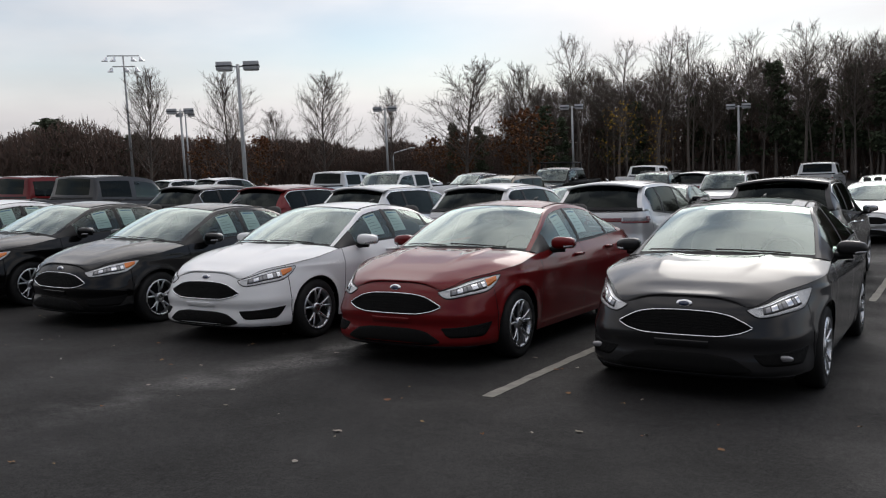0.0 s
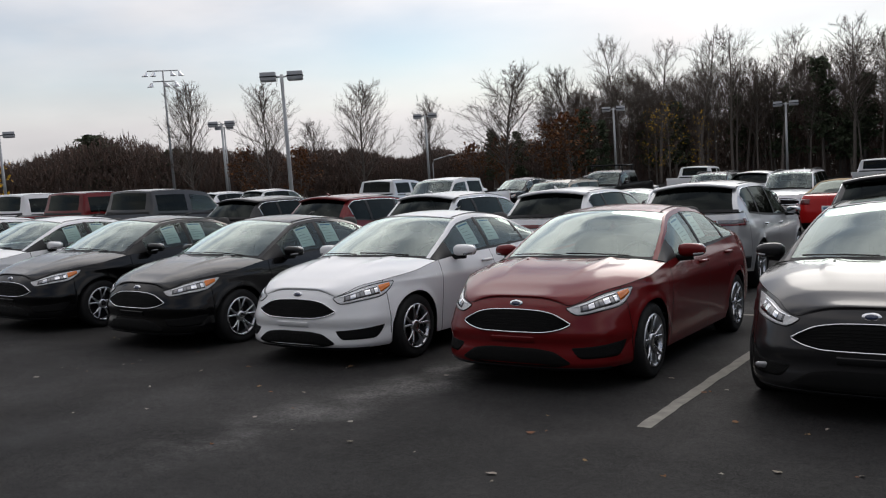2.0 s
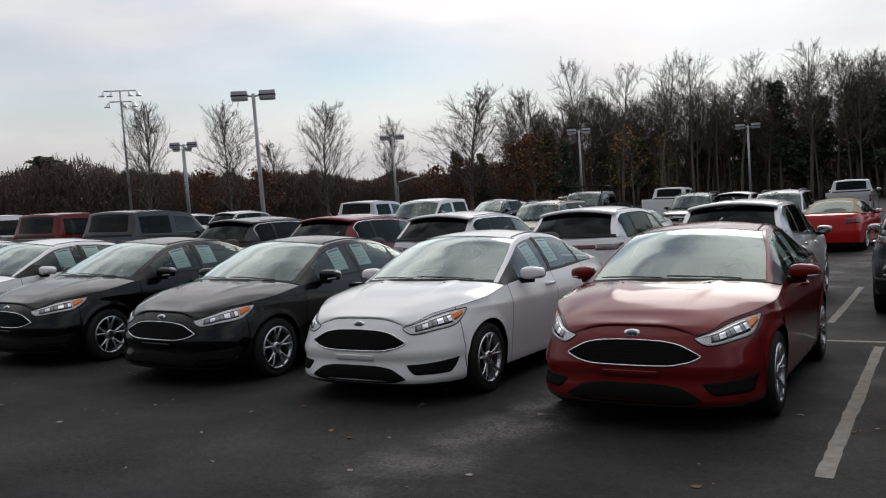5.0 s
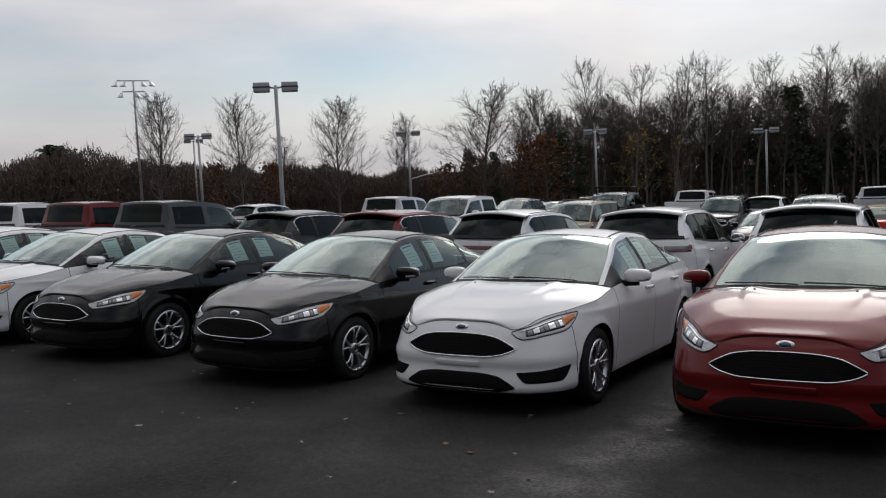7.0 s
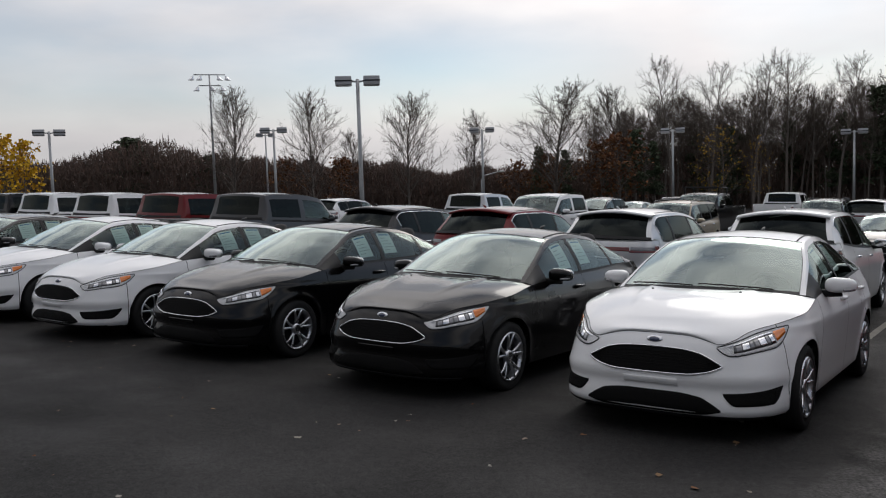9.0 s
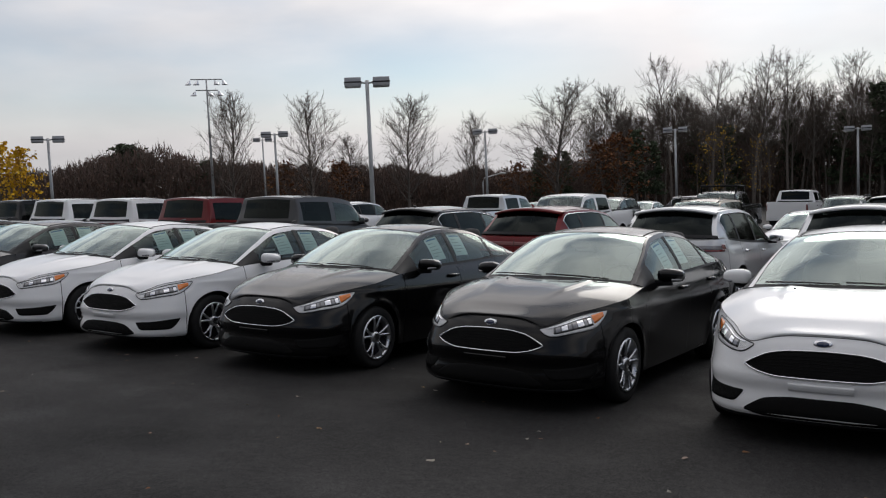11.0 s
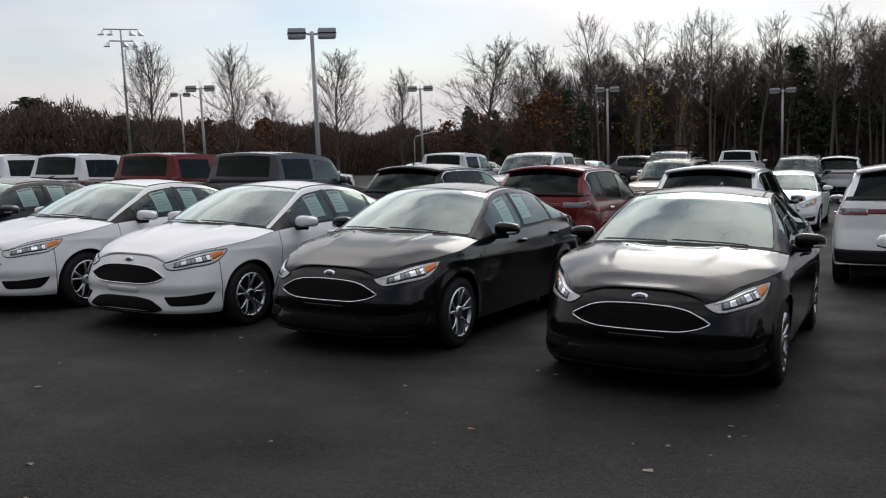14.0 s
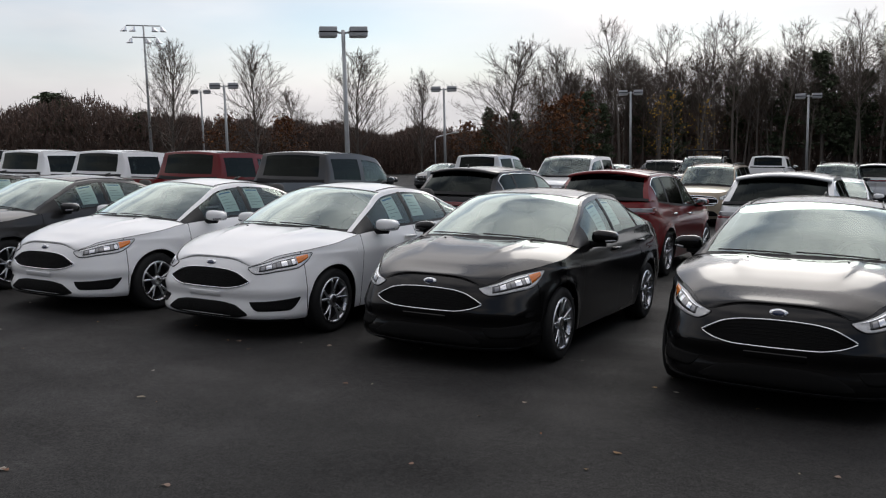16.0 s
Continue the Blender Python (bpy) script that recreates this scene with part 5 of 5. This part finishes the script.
OVAL = [bare_tree(11 + i, 12.0, 0.16, 0.30, 1.35, 40, 11, label="bare young tree with an oval crown of fine twigs") for i in range(3)]
TALL = [bare_tree(31 + i, 16.0, 0.38, 0.25, 1.15, 26, 8) for i in range(4)]
PINES = [pine(51 + i, 12.0, 0.16, 0.25) for i in range(3)]
GOLD = bare_tree(71, 10.0, 0.15, 0.32, 0.9, 20, 6, (YELLOW_LEAF, 0.95, 0.24), "tree with remaining bright yellow autumn leaves")
RUST = bare_tree(72, 9.0, 0.08, 0.36, 0.8, 22, 6, (RUST_LEAF, 0.95, 0.20), "tree with rust brown autumn leaves")
SPOT = bare_tree(73, 11.0, 0.15, 0.26, 0.8, 22, 5, (YELLOW_LEAF, 0.30, 0.11), "slender tree with a few yellow leaves")

# trees in the verge, one by one: x, y, top
for n, (x, y, top, w) in enumerate(((-67.7, 56.2, 11.5, 1.05), (-62.6, 61.8, 11.0, 1.1), (-75.0, 82.0, 8.6, 1.1), (-55.7, 68.2, 10.5, 1.15), (-55.0, 79.0, 9.2, 0.9), (-43.6, 76.5, 11.1, 1.35), (-42.0, 88.5, 11.7, 1.0))):
    stand(OVAL[n % 3], x, y, top, 12.0, 67 * n, w)
for n, (x, y, top, w) in enumerate(((-36.9, 90.8, 15.3, 0.9), (-33.0, 92.3, 13.8, 1.0), (-29.0, 93.6, 14.6, 1.1), (-25.8, 94.5, 13.8, 1.1), (-21.0, 95.7, 13.9, 1.0), (-14.2, 97.0, 13.8, 1.2), (-9.4, 97.5, 10.4, 1.0), (-39.5, 96.0, 11.0, 1.0), (-4.0, 97.0, 9.5, 1.1), (1.5, 96.0, 11.5, 1.1), (8.0, 95.0, 12.0, 1.0))):
    stand(TALL[n % 4], x, y, top, 16.0, 53 * n + 20, w)
for n, (x, y, top) in enumerate(((-17.5, 99.5, 10.3), (-10.0, 101.0, 9.4), (-7.0, 99.0, 8.6), (-13.8, 102.0, 8.2), (-47.2, 80.0, 5.0), (-45.2, 82.0, 4.6), (-49.2, 84.0, 4.6), (-38.3, 84.0, 6.4), (-37.0, 86.0, 5.2), (-1.0, 99.0, 8.2), (3.5, 99.0, 8.8), (-22.0, 101.0, 7.8), (-27.0, 102.0, 7.2))):
    stand(PINES[n % 3], x, y, top, 12.0, 71 * n, 1.15)
stand(GOLD, -73.0, 38.5, 6.2, 10.0, 10)
stand(GOLD, -77.0, 39.0, 6.9, 10.0, 100)
for n, (x, y, top) in enumerate(((-41.0, 82.0, 5.4), (-38.5, 80.5, 5.9), (-45.5, 78.5, 4.2), (-50.0, 80.0, 3.6), (-66.0, 70.0, 4.6), (-70.0, 66.0, 4.8))):
    stand(RUST, x, y, top, 9.0, 80 * n, 1.1)
for n, (x, y, top) in enumerate(((-30.0, 86.5, 6.6), (-27.0, 88.0, 5.4), (-32.0, 88.0, 6.0))):
    stand(SPOT, x, y, top, 11.0, 80 * n, 1.0)

# woods behind: outline of their top as degrees of arc from +y, metres
rng = np.random.default_rng(5)
SKYLINE = [(-25, 6.5), (0, 6.2), (4, 6.4), (7, 6.0), (12, 5.4), (16, 5.6), (20, 5.4), (23, 5.0), (26, 4.6), (28.5, 3.8), (31, 2.6), (34, 3.4), (37, 2.6), (40, 4.6), (43, 4.4), (46, 5.0), (49, 5.6), (52, 6.6), (54.5, 8.0), (57, 7.4), (60, 5.4), (64, 5.0), (80, 6.0)]
for n in range(190):
    a = rng.uniform(-14, 27)
    d = rng.uniform(99, 118)
    x, y = -d * math.sin(radians(a)), d * math.cos(radians(a))
    stand(TALL[n % 4], x, y, float(tab(SKYLINE, a)) * rng.uniform(1.3, 2.1) + 1.0, 16.0, rng.uniform(0, 360), rng.uniform(0.8, 1.2))
for n in range(46):
    a = rng.uniform(-14, 29)
    d = rng.uniform(101, 116)
    stand(PINES[n % 3], -d * math.sin(radians(a)), d * math.cos(radians(a)), float(tab(SKYLINE, a)) * rng.uniform(0.75, 1.35), 12.0, rng.uniform(0, 360), 1.3)
for n in range(64):
    a = rng.uniform(31, 70)
    d = rng.uniform(112, 124)
    evergreen = 50 < a < 58.5 and n % 2
    stand((PINES if evergreen else TALL)[n % 3], -d * math.sin(radians(a)), d * math.cos(radians(a)), float(tab(SKYLINE, a)) * rng.uniform(0.85, 1.08), 12.0 if evergreen else 16.0, rng.uniform(0, 360), 2.6 if evergreen else 1.2)
for group in (OVAL, TALL, PINES, [GOLD, RUST, SPOT]):
    for proto in group:
        for o in list(proto.children_recursive):
            bpy.data.objects.remove(o)
        bpy.data.objects.remove(proto)

# brushwood that fills the woods below their crowns
count = 430000
arc_deg = rng.uniform(-24, 78, count)
away = np.where(arc_deg < 30, rng.uniform(103, 121, count), rng.uniform(108, 126, count))
bx, by = -away * np.sin(np.radians(arc_deg)), away * np.cos(np.radians(arc_deg))
bz = np.array([ground_z(float(p), float(q)) for p, q in zip(bx, by)])
ragged = np.array([0.88 + 0.26 * noise.noise((a * 0.9, d * 0.1, 0)) + 0.16 * noise.noise((a * 4.0, d * 0.3, 3)) for a, d in zip(arc_deg, away)])
rise = (np.interp(arc_deg, [s[0] for s in SKYLINE], [s[1] for s in SKYLINE]) * ragged - bz) * rng.random(count) ** np.where(arc_deg > 29, 0.85, 1.1)
centre = np.stack([bx, by, bz + rise], 1)
thin = rng.random(count) < 0.5
long_way = rng.normal(0, 1, (count, 3)) * np.where(thin[:, None], (0.28, 0.28, 0.1), (1, 1, 1)) + np.where(thin[:, None], (0, 0, 1.0), (0, 0, 0))
long_way /= np.linalg.norm(long_way, axis=1)[:, None]
wide_way = np.cross(long_way, rng.normal(0, 1, (count, 3)))
wide_way /= np.linalg.norm(wide_way, axis=1)[:, None]
half_l = np.where(thin, rng.uniform(0.3, 0.80, count), rng.uniform(0.07, 0.14, count))[:, None]
half_w = np.where(thin, rng.uniform(0.02, 0.04, count), rng.uniform(0.05, 0.10, count))[:, None]
fuller = np.where(arc_deg > 29, 1.5, 1.0)[:, None]
half_w = half_w * fuller
bits = np.stack([centre - long_way * half_l, centre + wide_way * half_w, centre + long_way * half_l, centre - wide_way * half_w], 1).reshape(-1, 3)
bits_v, bits_f = bits.tolist(), np.arange(count * 4).reshape(-1, 4).tolist()
brush = put("brushwood", bits_v, bits_f, BRUSH, smooth=False)
tagged(brush, "dense dark brown brushwood along the edge of the woods", "undergrowth", kind="stuff")

# ---------------------------------------------------------------- painted stall lines
def stall_line(x, y0, y1, width=0.10):
    rng2 = np.random.default_rng(int(abs(x) * 10) + int(y0))
    n = 40
    v = []
    for i in range(n):
        y = y0 + (y1 - y0) * i / (n - 1)
        for s in (-1, 1):
            xx = x + s * (width / 2 + rng2.normal(0, 0.004))
            v.append((xx, y, ground_z(x, y) + 0.004))
    line = put("stall_line", v, grid_faces(n, 2, 0, True), LINE_PAINT)
    tagged(line, "worn pale painted parking stall line", "road marking", kind="structure")


stall_line(-3.05, 5.5, 10.6)
for x in (-3.75, -6.4, -1.0):
    stall_line(x, 12.6, 17.6)
cross = [(x, 10.95 + s * 0.04 + rng.normal(0, 0.003), ground_z(x, 10.95) + 0.004) for x in np.arange(-4.0, -1.0, 0.3) for s in (-1, 1)]
divider = put("stall_divider", cross, grid_faces(len(cross) // 2, 2), LINE_PAINT)
tagged(divider, "thin worn painted line between two stall rows", "road marking", kind="structure")

# ---------------------------------------------------------------- fallen leaves
rng = np.random.default_rng(9)
leaf_v, leaf_f = [], []
spots = [(rng.uniform(-22, 4), rng.uniform(2.2, 7.5)) for _ in range(170)] + [(-8.62, 5.6), (-8.7, 5.55), (-3.4, 4.1), (-2.6, 4.6), (-5.2, 4.4)]
for x, y in spots:
    w, s = rng.uniform(0, 6.28), rng.uniform(0.010, 0.034)
    z = ground_z(x, y) + 0.003
    k = len(leaf_v)
    ring = 7
    for i in range(ring):
        a = w + 2 * math.pi * i / ring
        r = s * (1.35 if i == 0 else rng.uniform(0.55, 1.0))
        leaf_v.append((x + r * math.cos(a), y + 0.8 * r * math.sin(a), z + rng.uniform(0, 0.012)))
    leaf_v.append((x, y, z + 0.006))
    leaf_f.extend((k + i, k + (i + 1) % ring, k + ring) for i in range(ring))
litter = put("fallen_leaves", leaf_v, leaf_f, LITTER, smooth=False)
tagged(litter, "scattered dry fallen leaves and grit on asphalt", "leaves", kind="stuff")
